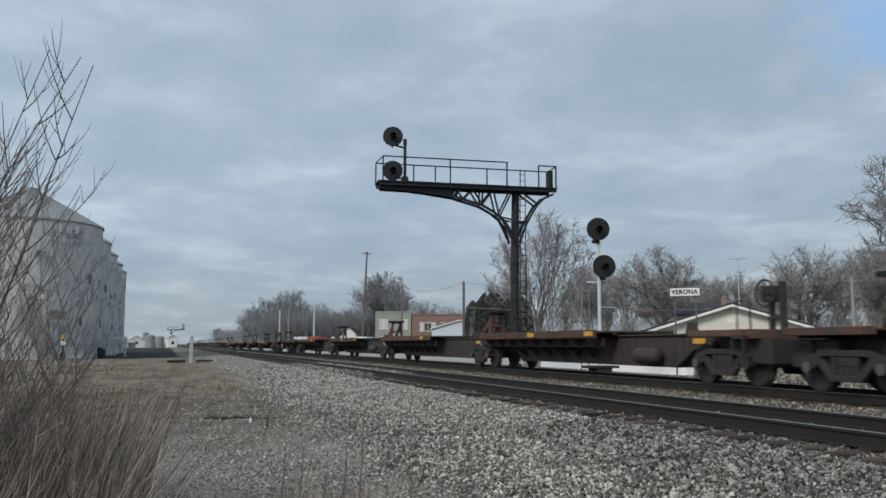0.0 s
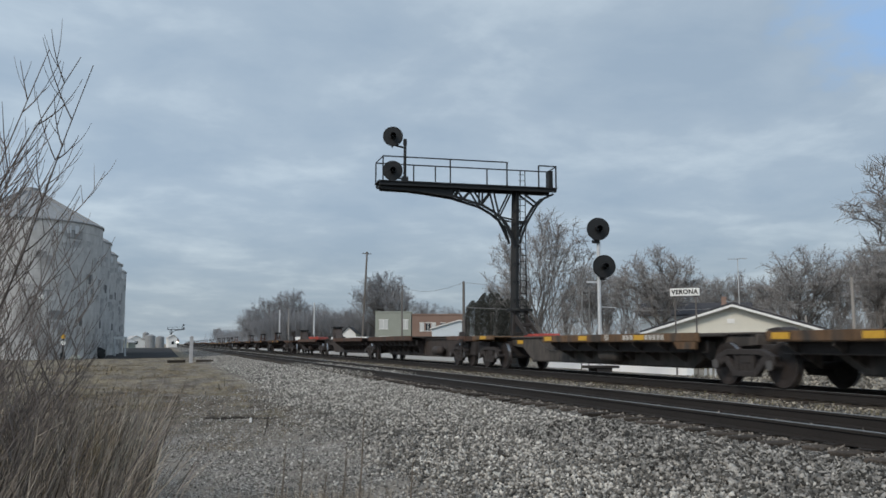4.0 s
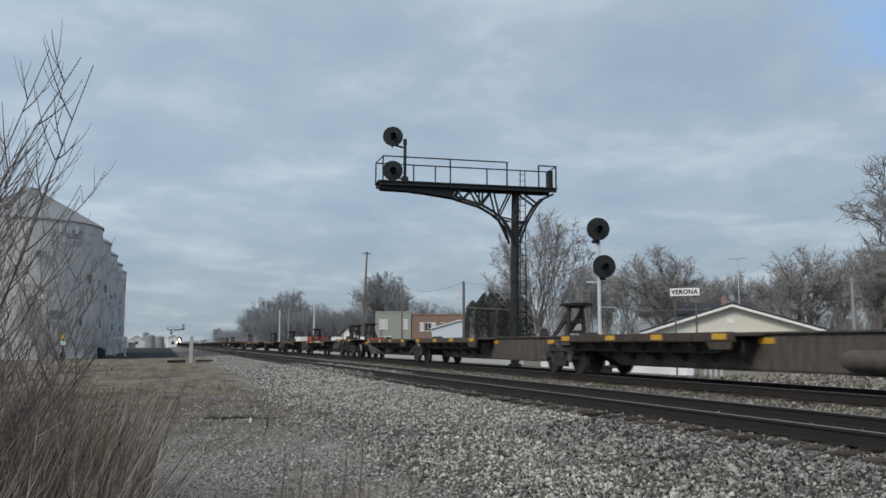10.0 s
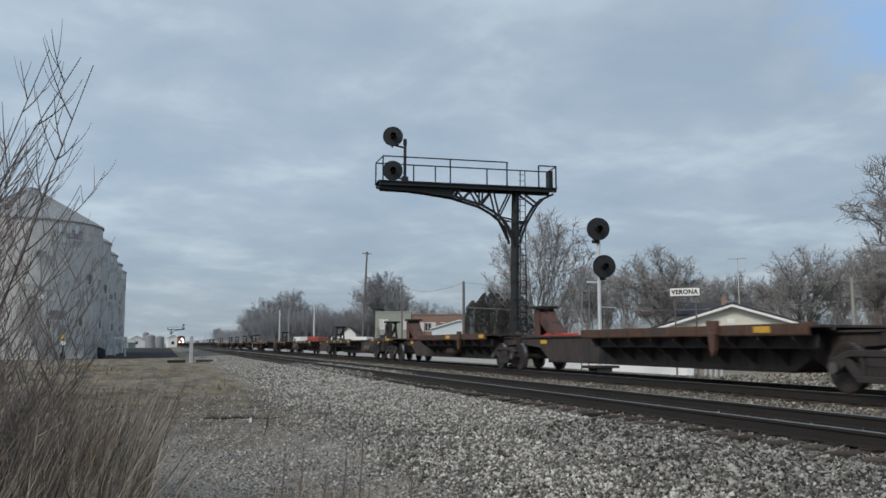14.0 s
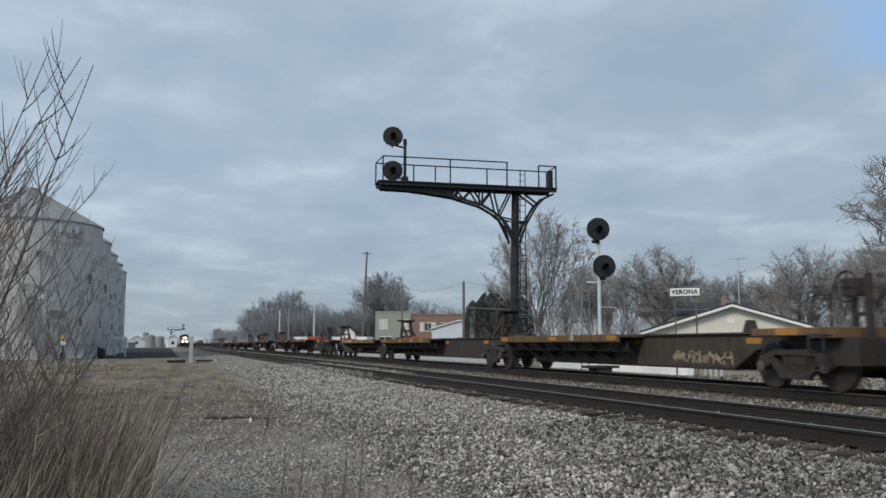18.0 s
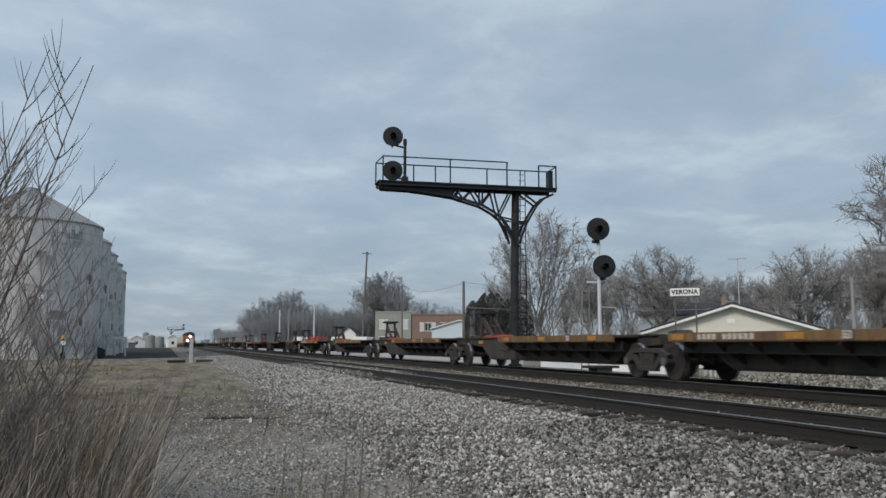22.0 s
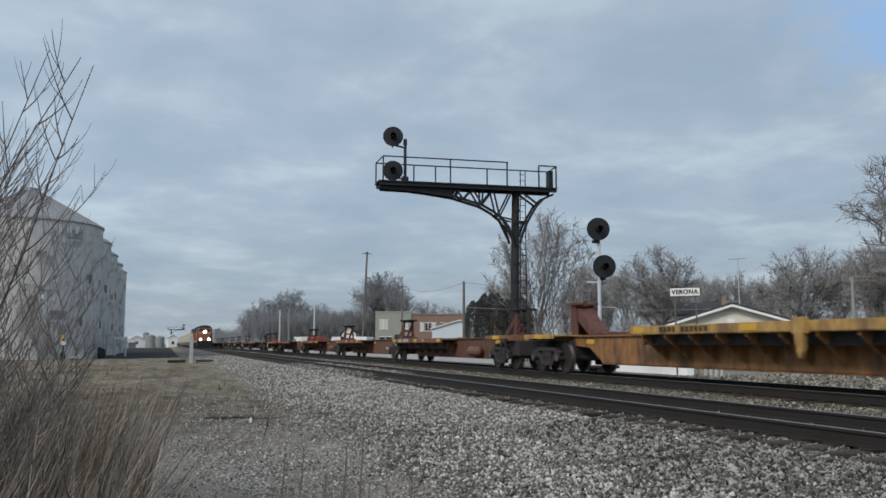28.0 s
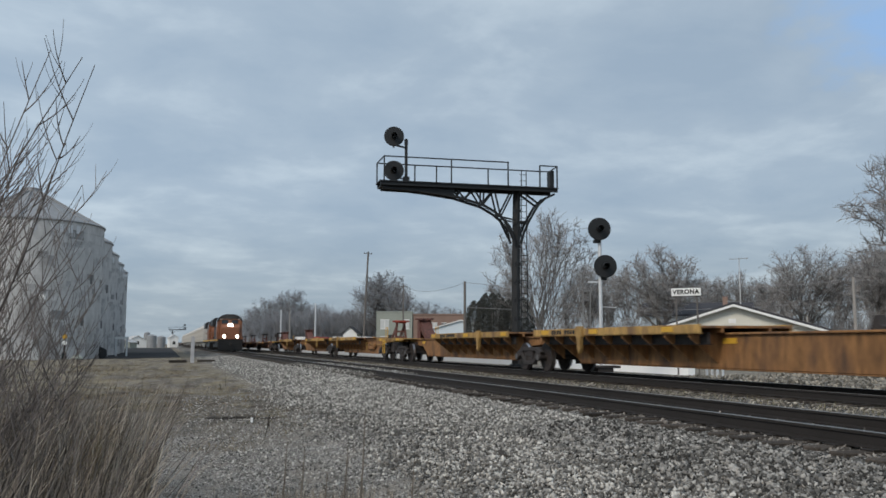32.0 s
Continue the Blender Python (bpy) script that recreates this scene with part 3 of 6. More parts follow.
def track(name, cx, label):
    t = thing(name, pose(cx, 0, RAIL), label, "railway track", kind="structure")
    foot = [(-0.07, -0.172), (0.07, -0.172), (0.07, -0.155), (0.012, -0.14), (0.012, -0.045), (0.034, -0.035), (0.034, -0.006),
            (-0.034, -0.006), (-0.034, -0.035), (-0.012, -0.045), (-0.012, -0.14), (-0.07, -0.155)]
    web = kept("rail", lambda: Shape().prism(foot, "y", -700, 1500).mesh("rail", M_RAIL))
    head = kept("rail_head", lambda: Shape().box(-0.03, 0.03, -700, 1500, -0.006, 0.0).mesh("rail_head", M_RAILTOP))
    for s in (-1, 1):
        r = part("rail", web, t, pose(s * 0.7525, 0, 0))
        part("rail_head", head, r, label="polished running surface")
    tie = kept("tie", lambda: Shape().box(-1.3, 1.3, -0.115, 0.115, -0.35, -0.176).mesh("tie", M_TIE, bevel=0.012))
    n = 150
    for i in range(n):
        part("tie", tie, t, pose(rng.uniform(-0.12, 0.10), 5 + i * 0.52 + rng.uniform(-0.03, 0.03), rng.uniform(-0.012, 0.0), 0, 0, rng.uniform(-1, 1)))
    s = Shape()
    for i in range(500):
        y = 5 + n * 0.52 + i * 0.52
        s.box(-1.3, 1.3, y - 0.115, y + 0.115, -0.35, -0.178)
    tagged(part("ties", s.mesh("ties", M_TIE), t), kind="stuff")
    plate = kept("tie_plate", lambda: Shape().box(-0.18, 0.18, -0.09, 0.09, -0.176, -0.165).mesh("tie_plate", M_RAIL))
    for i in range(0, 60):
        part("tie_plate", plate, t, pose(-0.7525, 5 + i * 0.52, 0))
    return t


track("track_1", NEAR_X, "near railway track of steel rails on dark timber ties")
track("track_2", FAR_X, "far railway track carrying the train of empty flat cars")

# ---- rolling stock on the far track: articulated spine cars ----
GAP = 3.7                       # from the last truck of a car to the first of the next
WHEEL_R = 0.47


def truck(parent, y):
    """A three-piece freight truck: bolster, two side frames, two axles with wheels."""
    def frame_mesh():
        s = Shape()
        for a in (-1, 1):
            s.prism([(a * 0.98, 0.40), (a * 0.98, 0.62), (a * 0.62, 0.66), (a * 0.66, 0.48), (a * 0.80, 0.38)], "x", -0.075, 0.075)   # journal jaw
            s.prism([(a * 0.76, 0.56), (a * 0.62, 0.66), (a * 0.28, 0.30), (a * 0.40, 0.20)], "x", -0.06, 0.06)                    # diagonal
            s.prism([(a * 0.30, 0.30), (a * 0.20, 0.30), (a * 0.24, 0.72), (a * 0.34, 0.72)], "x", -0.06, 0.06)                    # column
        s.prism([(-0.98, 0.60), (-0.55, 0.76), (0.55, 0.76), (0.98, 0.60), (0.98, 0.50), (0.50, 0.64), (-0.50, 0.64), (-0.98, 0.50)], "x", -0.08, 0.08)
        s.prism([(-0.40, 0.18), (0.40, 0.18), (0.34, 0.30), (-0.34, 0.30)], "x", -0.10, 0.10)
        for y0 in (-0.13, 0.0, 0.13):
            s.tube([(0, y0, 0.29), (0, y0, 0.56)], 0.055, 8)
        return s.mesh("sideframe", M_TRUCK, bevel=0.012)

    def wheel_mesh():
        return Shape().lathe([(0.09, -0.07), (0.30, -0.05), (0.40, -0.07), (WHEEL_R - 0.01, -0.07), (WHEEL_R, -0.06), (WHEEL_R, 0.035), (WHEEL_R + 0.025, 0.045),
                              (WHEEL_R + 0.025, 0.07), (0.40, 0.06), (0.30, 0.02), (0.09, 0.07)], "x", seg=18).mesh("wheel", M_WHEEL, second=(M_TREAD, lambda c: math.hypot(c.y, c.z) > WHEEL_R - 0.02 and abs(c.x + 0.0125) < 0.047))

    b = part("truck", kept("bolster", lambda: Shape().box(-1.05, 1.05, -0.20, 0.20, 0.50, 0.80).box(-0.35, 0.35, -0.35, 0.35, 0.74, 0.90).mesh("bolster", M_TRUCK, bevel=0.02)), parent, pose(0, y, 0))
    for side in (-1, 1):
        part("sideframe", kept("sideframe", frame_mesh), b, pose(side * 1.0, 0, 0.04))
    for a in (-1, 1):
        part("axle", kept("axle", lambda: Shape().tube([(-1.06, 0, 0), (1.06, 0, 0)], 0.085, 10).lathe([(0.11, -1.14), (0.12, -1.12), (0.12, -1.06)], "x", seg=10).lathe([(0.12, 1.06), (0.12, 1.12), (0.11, 1.14)], "x", seg=10).mesh("axle", M_TRUCK, second=(M_BEARING, lambda c: abs(c.x) > 1.13))), b, pose(0, a * 0.89, WHEEL_R))
        for side in (-1, 1):
            m = pose(side * 0.755, a * 0.89, WHEEL_R, 0, 0, 0 if side < 0 else 180)
            part("wheel", kept("wheel", wheel_mesh), b, m)
    return b


def anchor_lug():
    """The pull-down foot of a hitch, 2.4 m from its legs."""
    return kept("lug", lambda: Shape().prism([(2.26, 1.16), (2.62, 1.16), (2.56, 1.30), (2.48, 1.45), (2.42, 1.46), (2.34, 1.27), (2.26, 1.24)], "x", -0.12, 0.12).mesh("lug", M_TRUCK, bevel=0.01))


def hitch(parent, y, back, style, solid, dull=False):
    """A trailer hitch on the deck: top plate, two legs and a sloping brace. back: +1 when the brace leans forward, -1 rearward."""
    paint = M_HITCHGREY if dull else PAINTS[style][2]

    def legs():
        s = Shape()
        if solid:
            for x in (-0.30, 0.30):
                s.prism([(-0.22, 1.17), (0.25, 1.17), (0.16, 2.10), (-0.22, 2.10)], "x", x - 0.03, x + 0.03)
            s.box(-0.30, 0.30, -0.20, -0.15, 1.17, 2.10)
        else:
            for x in (-0.27, 0.27):
                s.bar((x * 1.15, -0.02, 1.17), (x * 0.8, 0.0, 2.14), 0.10, 0.15)
            s.bar((-0.30, 0, 1.62), (0.30, 0, 1.62), 0.09, 0.10)
            s.bar((-0.30, 0, 1.30), (0.30, 0, 1.30), 0.09, 0.10)
        return s.mesh("hitch", paint, bevel=0.01)

    def brace():
        s = Shape()
        if solid:
            for x in (-0.26, 0.26):
                s.prism([(0.10, 2.06), (0.10, 1.70), (0.95, 1.17), (1.35, 1.17)], "x", x - 0.025, x + 0.025)
            s.prism([(0.16, 2.03), (0.20, 2.05), (1.38, 1.20), (1.30, 1.18)], "x", -0.26, 0.26)
        else:
            for x in (-0.22, 0.22):
                s.prism([(0.02, 2.06), (0.02, 1.78), (1.05, 1.17), (1.36, 1.17)], "x", x - 0.03, x + 0.03)
            s.bar((-0.24, 0.55, 1.62), (0.24, 0.55, 1.62), 0.10, 0.10)
        return s.mesh("brace", paint, bevel=0.008)

    def plate():
        s = Shape()
        s.prism([(-0.42, -0.36), (-0.14, -0.48), (0.14, -0.48), (0.42, -0.36), (0.42, 0.26), (0.22, 0.44), (0.08, 0.12), (-0.08, 0.12), (-0.22, 0.44), (-0.42, 0.26)], "z", 2.15, 2.24)
        s.box(-0.30, 0.30, -0.16, 0.14, 2.09, 2.16)
        return s.mesh("top_plate", (paint if solid else M_REDPLATE) if style == "mustard" else M_BLACK, bevel=0.01)

    key = (style, solid, dull)
    h = part("hitch", kept(("hitch", key), legs), parent, pose(0, y, 0, 0, 0, 0 if back > 0 else 180), "upright trailer hitch with a sloping brace")
    part("brace", kept(("brace", key), brace), h)
    part("top_plate", kept(("plate", key), plate), h)
    if back > 0 or dull:
        part("lug", anchor_lug(), h, label="dark anchor lug on the centre sill")
    return h


def reflector(parent, x, y, z, style, w=0.5):
    paint = M_OLDORANGE if style == "amber" else M_YELLOW
    me = kept(("reflector", w, style == "amber"), lambda: Shape().box(-0.006, 0.006, -w / 2, w / 2, -0.065, 0.065).mesh("reflector", paint))
    part("reflector", me, parent, pose(x, y, z))


def marking(parent, x, y, z, w, ink=False):
    """Illegible painted reporting marks: plain bars, one for each group of characters."""
    n = 11
    bar = kept(("marking", w, ink), lambda: Shape().box(-0.004, 0.004, -w / n * 0.33, w / n * 0.30, -0.062, 0.062).mesh("marking", M_BLACK if ink else M_LETTER))
    for i in range(n):
        if i != 6:
            part("marking", bar, parent, pose(x, y + w * ((i + 0.5) / n - 0.5), z))


def unit(car, y0, y1, style, platform_front, hitch_kind, seedling, first, last, solid, jacks):
    """One platform of a car between the trucks at y0 (leading) and y1 (trailing). hitch_kind: '' none, 'F' behind the leading truck, 'R' above the trailing truck."""
    body_paint, sill_paint, _ = PAINTS[style]
    span = round(y0 - y1, 2)
    mid = (y0 + y1) / 2

    def spine():
        s = Shape()
        h = span / 2
        # deep centre sill with sloping ends over the trucks
        s.prism([(-h + 2.65, 0.34), (h - 2.65, 0.34), (h - 1.85, 0.78), (h - 0.3, 0.88), (h - 0.3, 1.12), (-h + 0.3, 1.12), (-h + 0.3, 0.88), (-h + 1.85, 0.78)], "x", -0.46, 0.46)
        return s.mesh("spine", body_paint, bevel=0.015)

    def top_flange():
        s = Shape()
        h = span / 2 - 0.35
        s.box(-0.53, 0.53, -h, h, 1.12, 1.17)
        return s.mesh("top_flange", body_paint, bevel=0.01)

    def bottom_flange():
        h = span / 2 - 2.65
        return Shape().box(-0.475, 0.475, -h, h, 0.312, 0.338).mesh("bottom_flange", body_paint, bevel=0.006)

    body = part("spine", kept(("spine", style, span), spine), car, pose(0, mid, 0))
    part("top_flange", kept(("flange", style, span), top_flange), body)
    part("bottom_flange", kept(("bottom_flange", style, span), bottom_flange), body)
    # wide trailer platform
    three = style in ("sooty", "mustard") or span > 16.18
    plen = 9.2 if three else 8.35
    setback = 0.6 if hitch_kind == "FR" else {"mustard": 0.95, "brown": 1.05, "amber": 1.4}.get(style, 0.6)
    pc = y0 - setback - plen / 2 if platform_front else y1 + 1.3 + plen / 2

    drop = {"sooty": 0.08, "mustard": 0.03}.get(style, 0.22)      # the older cars carry their platforms lower

    def platform():
        h = plen / 2
        s = Shape()
        s.box(-1.24, 1.24, -h, h, 1.30 - drop, 1.36 - drop)
        if drop < 0.1:
            s.box(-0.70, -0.62, -h, h, 1.165, 1.31 - drop).box(0.62, 0.70, -h, h, 1.165, 1.31 - drop)
        return s.mesh("platform", body_paint, bevel=0.008)

    low = {"mustard": 1.16, "sooty": 1.09}.get(style, 0.975)

    def sill():
        return Shape().box(-0.035, 0.035, -plen / 2, plen / 2, low, 1.39 - drop).box(-0.02, 0.07, -plen / 2, plen / 2, low - 0.02, low).mesh("side_sill", sill_paint, bevel=0.006)

    def gusset():
        return Shape().prism([(0.0, low - 0.03), (0.0, low - 0.09), (-0.82, 0.42), (-0.82, low - 0.03)], "y", -0.03, 0.03).box(-0.82, 0.0, -0.05, 0.05, low - 0.03, low - 0.01).mesh("gusset", body_paint)

    plat = part("platform", kept(("platform", style, plen), platform), car, pose(0, pc, 0))
    for side in (-1, 1):
        part("side_sill", kept(("sill", style, plen), sill), plat, pose(side * 1.27, 0, 0, 0, 0, 0 if side < 0 else 180))
        n = 9 if three else 7
        for i in range(n):
            y = -plen / 2 + 0.5 + i * (plen - 1.0) / (n - 1)
            part("gusset", kept(("gusset", style), gusset), plat, pose(side * 1.235, y, 0, 0, 0, 180 if side < 0 else 0))
        # added dark plate: stands in for the shade the deck throws on the spine
        part("stringer", kept(("stringer", plen, low), lambda: Shape().box(-0.03, 0.03, -plen * 0.485, plen * 0.485, low - 0.25, low + 0.02).box(-0.09, 0.09, -plen * 0.485, plen * 0.485, low - 0.27, low - 0.25)
                              .mesh("stringer", M_TRUCK, bevel=0.006)), plat, pose(side * 0.93, 0, 0), "dark plate added under the deck in place of its shade")
    face = (low + 1.39 - drop) / 2
    if style in ("grey", "brown"):
        foot = kept(("end_bracket", style), lambda: Shape().prism([(-0.45, 0.0), (0.45, 0.0), (0.30, -0.17), (-0.40, -0.17)], "x", -0.05, 0.05).mesh("end_bracket", sill_paint, bevel=0.01))
        for side in (-1, 1):
            part("end_bracket", foot, plat, pose(side * 1.24, -plen / 2 + 0.55, low - 0.02))
    places = {"grey": (0.455, 0.13, -0.145, -0.445), "brown": (0.45, 0.17, -0.2)}.get(style, (0.40, 0.05, -0.36) if seedling % 2 else (0.45, -0.02, -0.46))
    for k in places:
        if style != "sooty" or (k < 0 and jacks):
            reflector(plat, -1.312, plen * k, face, style)
    if style == "mustard" or (style in ("amber", "rust", "brown") and seedling in (0, 4)):
        marking(plat, -1.312, plen * (-0.22 if style == "brown" else 0.24), face, 2.0, style == "mustard")
    if style in ("amber", "rust", "brown"):
        me = kept("load_length", lambda: lettering("53", 0.2, M_LETTER))
        part("lettering", me, plat, pose(-1.313, 0.0 if style == "brown" else -plen * 0.18, face, 90, 0, -90), "painted number 53")
    for y in (-2.6, 2.4) if jacks else ():
        reflector(body, -0.468, (y if platform_front else -y) + (-span * 0.22 if platform_front else span * 0.22), 0.98, style)
    if style == "rust":
        stencil = kept("stencil", lambda: Shape().box(-0.004, 0.004, -0.20, 0.20, -0.07, 0.07).mesh("stencil", M_LETTER))
        for y, z in ((-span * 0.12, 0.66),):
            part("stencil", stencil, body, pose(-0.466, (y if platform_front else -y) * 2.2, z))
    if style == "mustard" or (style == "sooty" and solid and not platform_front and jacks):
        prop = kept(("prop", style), lambda: Shape().prism([(-0.10, 1.16), (0.16, 1.16), (0.10, 0.78), (0.02, 0.62), (-0.06, 0.78)], "x", -0.06, 0.06).box(-0.05, 0.05, -0.16, 0.22, 1.10, 1.42).mesh("jack_bracket", sill_paint, bevel=0.01))
        for side in (-1, 1):
            part("jack_bracket", prop, plat, pose(side * 1.33, plen / 2 - 3.4 if platform_front else -plen / 2 + 2.85, 0))
    if style == "mustard" and last:
        # valve box, bracket and stencil frame on the side of the centre sill
        part("valve_box", Shape().box(-0.18, 0.0, -0.8, 0.45, 0.58, 0.80).box(-0.12, 0.0, 0.5, 0.85, 0.55, 0.88).box(-0.2, 0.0, -1.15, -0.85, 0.72, 0.92).mesh("valve_box", body_paint, bevel=0.02), body, pose(-0.46, 5.3 - span / 2, 0))
        part("bracket", Shape().box(-0.09, 0.0, -0.05, 0.05, 0.55, 0.98).box(-0.1, 0.0, -0.14, 0.14, 0.94, 1.02).mesh("bracket", sill_paint, bevel=0.008), body, pose(-0.46, 6.75 - span / 2, 0))
        part("stencil_frame", Shape().box(-0.012, 0, -0.17, -0.14, 0.74, 1.04).box(-0.012, 0, 0.14, 0.17, 0.74, 1.04).box(-0.012, 0, -0.14, 0.14, 0.74, 0.77).box(-0.012, 0, -0.14, 0.14, 1.01, 1.04).mesh("stencil_frame", sill_paint), body, pose(-0.462, 2.3 - span / 2, 0))
        part("side_pipe", Shape().tube([(-0.52, 2.6 - span / 2, 0.86), (-0.54, 4.5 - span / 2, 0.88), (-0.53, 7.2 - span / 2, 0.86)], 0.025, 6).mesh("side_pipe", sill_paint, smooth=True), body)
    # brake gear on the spine: air reservoir, pipe, brackets
    ry = -span * 0.26 if platform_front else -span * 0.08

    def reservoir():
        return Shape().lathe([(0.05, -0.56), (0.17, -0.50), (0.21, -0.40), (0.21, 0.40), (0.17, 0.50), (0.05, 0.56)], "y", seg=14).mesh("air_reservoir", body_paint, smooth=True)
    if seedling % 2 == 0 and style != "mustard" and (style, seedling) != ("amber", 2):
        part("air_reservoir", kept(("tank", style), reservoir), body, pose(-0.70, ry, 0.60))
    hose = kept("brake_hose", lambda: Shape().tube([(-0.49, 1.3, 1.0), (-0.50, 0.95, 0.86), (-0.52, 0.45, 0.72), (-0.52, 0.0, 0.68), (-0.52, -0.5, 0.76), (-0.50, -0.9, 0.95), (-0.49, -1.1, 1.02)], 0.014, 6).mesh("brake_hose", M_BEARING, smooth=True))
    if not platform_front and not solid:
        part("brake_hose", hose, body, pose(0, span / 2 - 4.6, 0), "sagging grey brake hose")

    if "F" in hitch_kind:
        hitch(car, y0 - (0.55 if first else 1.3), -1, style, solid, not jacks)
        red = kept(("pad", style), lambda: Shape().box(-0.4, 0.4, -0.38, 0.38, 1.17, 1.21).prism([(-0.3, 1.21), (0.3, 1.21), (0.22, 1.27), (-0.22, 1.27)], "x", -0.3, 0.3).mesh("lock_pad", PAINTS[style][2] if style == "mustard" else M_TRIMRED, bevel=0.01))
        for d in (2.15, 3.05) if jacks or not first else ():
            part("lock_pad", red, car, pose(0, y0 - d, 0), "low deck pad" if style == "mustard" else "red painted deck pad")
    if "R" in hitch_kind:
        hitch(car, y1 + (0.35 if last else 0.9), 1, style, False)
    elif last:
        part("lug", anchor_lug(), car, pose(0, y1 + 0.15, 0), "dark anchor lug on the centre sill")
    # bracket box over the joint
    if not first:
        box = kept(("joint", style), lambda: Shape().prism([(-0.40, 1.05), (0.40, 1.05), (0.24, 1.24), (-0.10, 1.28), (-0.30, 1.20)], "x", -0.24, 0.24).mesh("joint_cover", M_TRUCK, bevel=0.02))
        part("joint_cover", box, car, pose(0, y0, 0))


def car_end(car, y, way, style, brake_stand, marked, tall_stand=False):
    """The coupler end: end sill, coupler, steps and, on one end, the hand-brake stand."""
    body_paint, sill_paint, _ = PAINTS[style]
    m = pose(0, y, 0, 0, 0, 0 if way > 0 else 180)
    end = part("end_sill", kept(("end", style), lambda: Shape().box(-1.25, 1.25, 0.95, 1.30, 1.02, 1.22).box(-0.45, 0.45, -0.6, 1.1, 0.86, 1.16)
                                .box(-1.25, 1.25, -0.95, 0.95, 1.15, 1.19).box(-1.28, -1.22, -0.95, 1.3, 1.07, 1.22).box(1.22, 1.28, -0.95, 1.3, 1.07, 1.22)
                                .mesh("end_sill", sill_paint, bevel=0.01)), car, m)
    part("coupler", kept("coupler", lambda: Shape().box(-0.10, 0.10, 1.1, 1.62, 0.78, 0.98).prism([(-0.17, 1.58), (0.17, 1.58), (0.20, 1.75), (0.05, 1.84), (-0.17, 1.84)], "z", 0.74, 1.02)
                           .mesh("coupler", M_TRUCK, bevel=0.02)), end)
    part("end_step", kept(("step", style), lambda: Shape().bar((1.31, 1.10, 1.05), (1.31, 1.10, 0.42), 0.04, 0.03).bar((1.31, 0.72, 1.05), (1.31, 0.72, 0.42), 0.04, 0.03)
                           .bar((1.31, 0.72, 0.42), (1.31, 1.10, 0.42), 0.05, 0.03).bar((1.31, 0.72, 0.70), (1.31, 1.10, 0.70), 0.05, 0.03).box(1.27, 1.32, 0.70, 1.12, 1.02, 1.10)
                           .mesh("end_step", M_YELLOW if style == "mustard" else M_TRUCK)), end)
    part("draft_gear", kept("draft_gear", lambda: Shape().box(-0.62, 0.62, -0.9, 1.2, 0.48, 1.0).box(-0.9, -0.35, 0.95, 1.55, 0.45, 1.0).box(0.35, 0.9, 0.95, 1.55, 0.45, 1.0).box(-0.95, -0.60, 0.25, 0.85, 0.40, 0.98).box(0.60, 0.95, 0.25, 0.85, 0.40, 0.98)
                             .bar((-1.15, 0.9, 0.95), (-0.5, 0.2, 0.62), 0.05, 0.05).mesh("draft_gear", M_TRUCK, bevel=0.02)), end, label="grimy draft gear and brake rigging")
    part("air_hose", kept("hose", lambda: Shape().tube([(0.35, 1.25, 0.9), (0.38, 1.5, 0.62), (0.30, 1.75, 0.50), (0.22, 1.85, 0.56)], 0.03, 6).mesh("air_hose", M_BLACK)), end)
    if marked:
        reflector(end, -1.288 if way > 0 else 1.288, 0.1, 1.145, style, 0.62)
    rail = kept(("grab", style), lambda: Shape().tube([(1.15, 1.15, 1.2), (1.15, 1.15, 1.82), (1.15, 0.72, 1.82), (1.15, 0.72, 1.2)], 0.022, 6).mesh("grab_rail", M_YELLOW if style == "mustard" else M_TRUCK))
    part("grab_rail", rail, end)
    if brake_stand:
        # the ends without a hitch carry a taller stand and a larger wheel
        top, rad = (0.12, 0.29) if tall_stand else (0.0, 0.2)
        st = part("brake_stand", kept(("brake_stand", tall_stand), lambda: Shape().box(-0.06, 0.06, -0.42, -0.30, 1.0, 2.10 + top).box(-0.06, 0.06, -0.05, 0.05, 0.7, 2.0 + top).box(-0.05, 0.05, -0.40, 0.0, 1.42, 1.50)
                                      .box(-0.15, 0.15, -0.16, 0.16, 1.68 + top, 2.02 + top).box(-0.45, 0.5, -0.5, 0.35, 0.50, 1.02).mesh("brake_stand", M_TRUCK, bevel=0.01)), car, pose(-0.55, y + way * 1.1, 0), "upright hand brake stand")
        zc = 1.86 + top
        ring = [(-0.17, rad * math.cos(a), zc + rad * math.sin(a)) for a in [math.tau * i / 18 for i in range(19)]]
        part("brake_wheel", kept(("brake_wheel", tall_stand), lambda: Shape().tube(ring, 0.022, 6).bar((-0.17, -rad, zc), (-0.17, rad, zc), 0.02, 0.02).bar((-0.17, 0, zc - rad), (-0.17, 0, zc + rad), 0.02, 0.02)
                                 .mesh("brake_wheel", M_TRUCK)), st)


STYLE_WORDS = {"sooty": "soot-stained dark brown", "grey": "dark grey-brown", "brown": "dark grey and orange-brown", "amber": "dark brown and dull orange", "rust": "rusty red-brown", "mustard": "mustard yellow"}


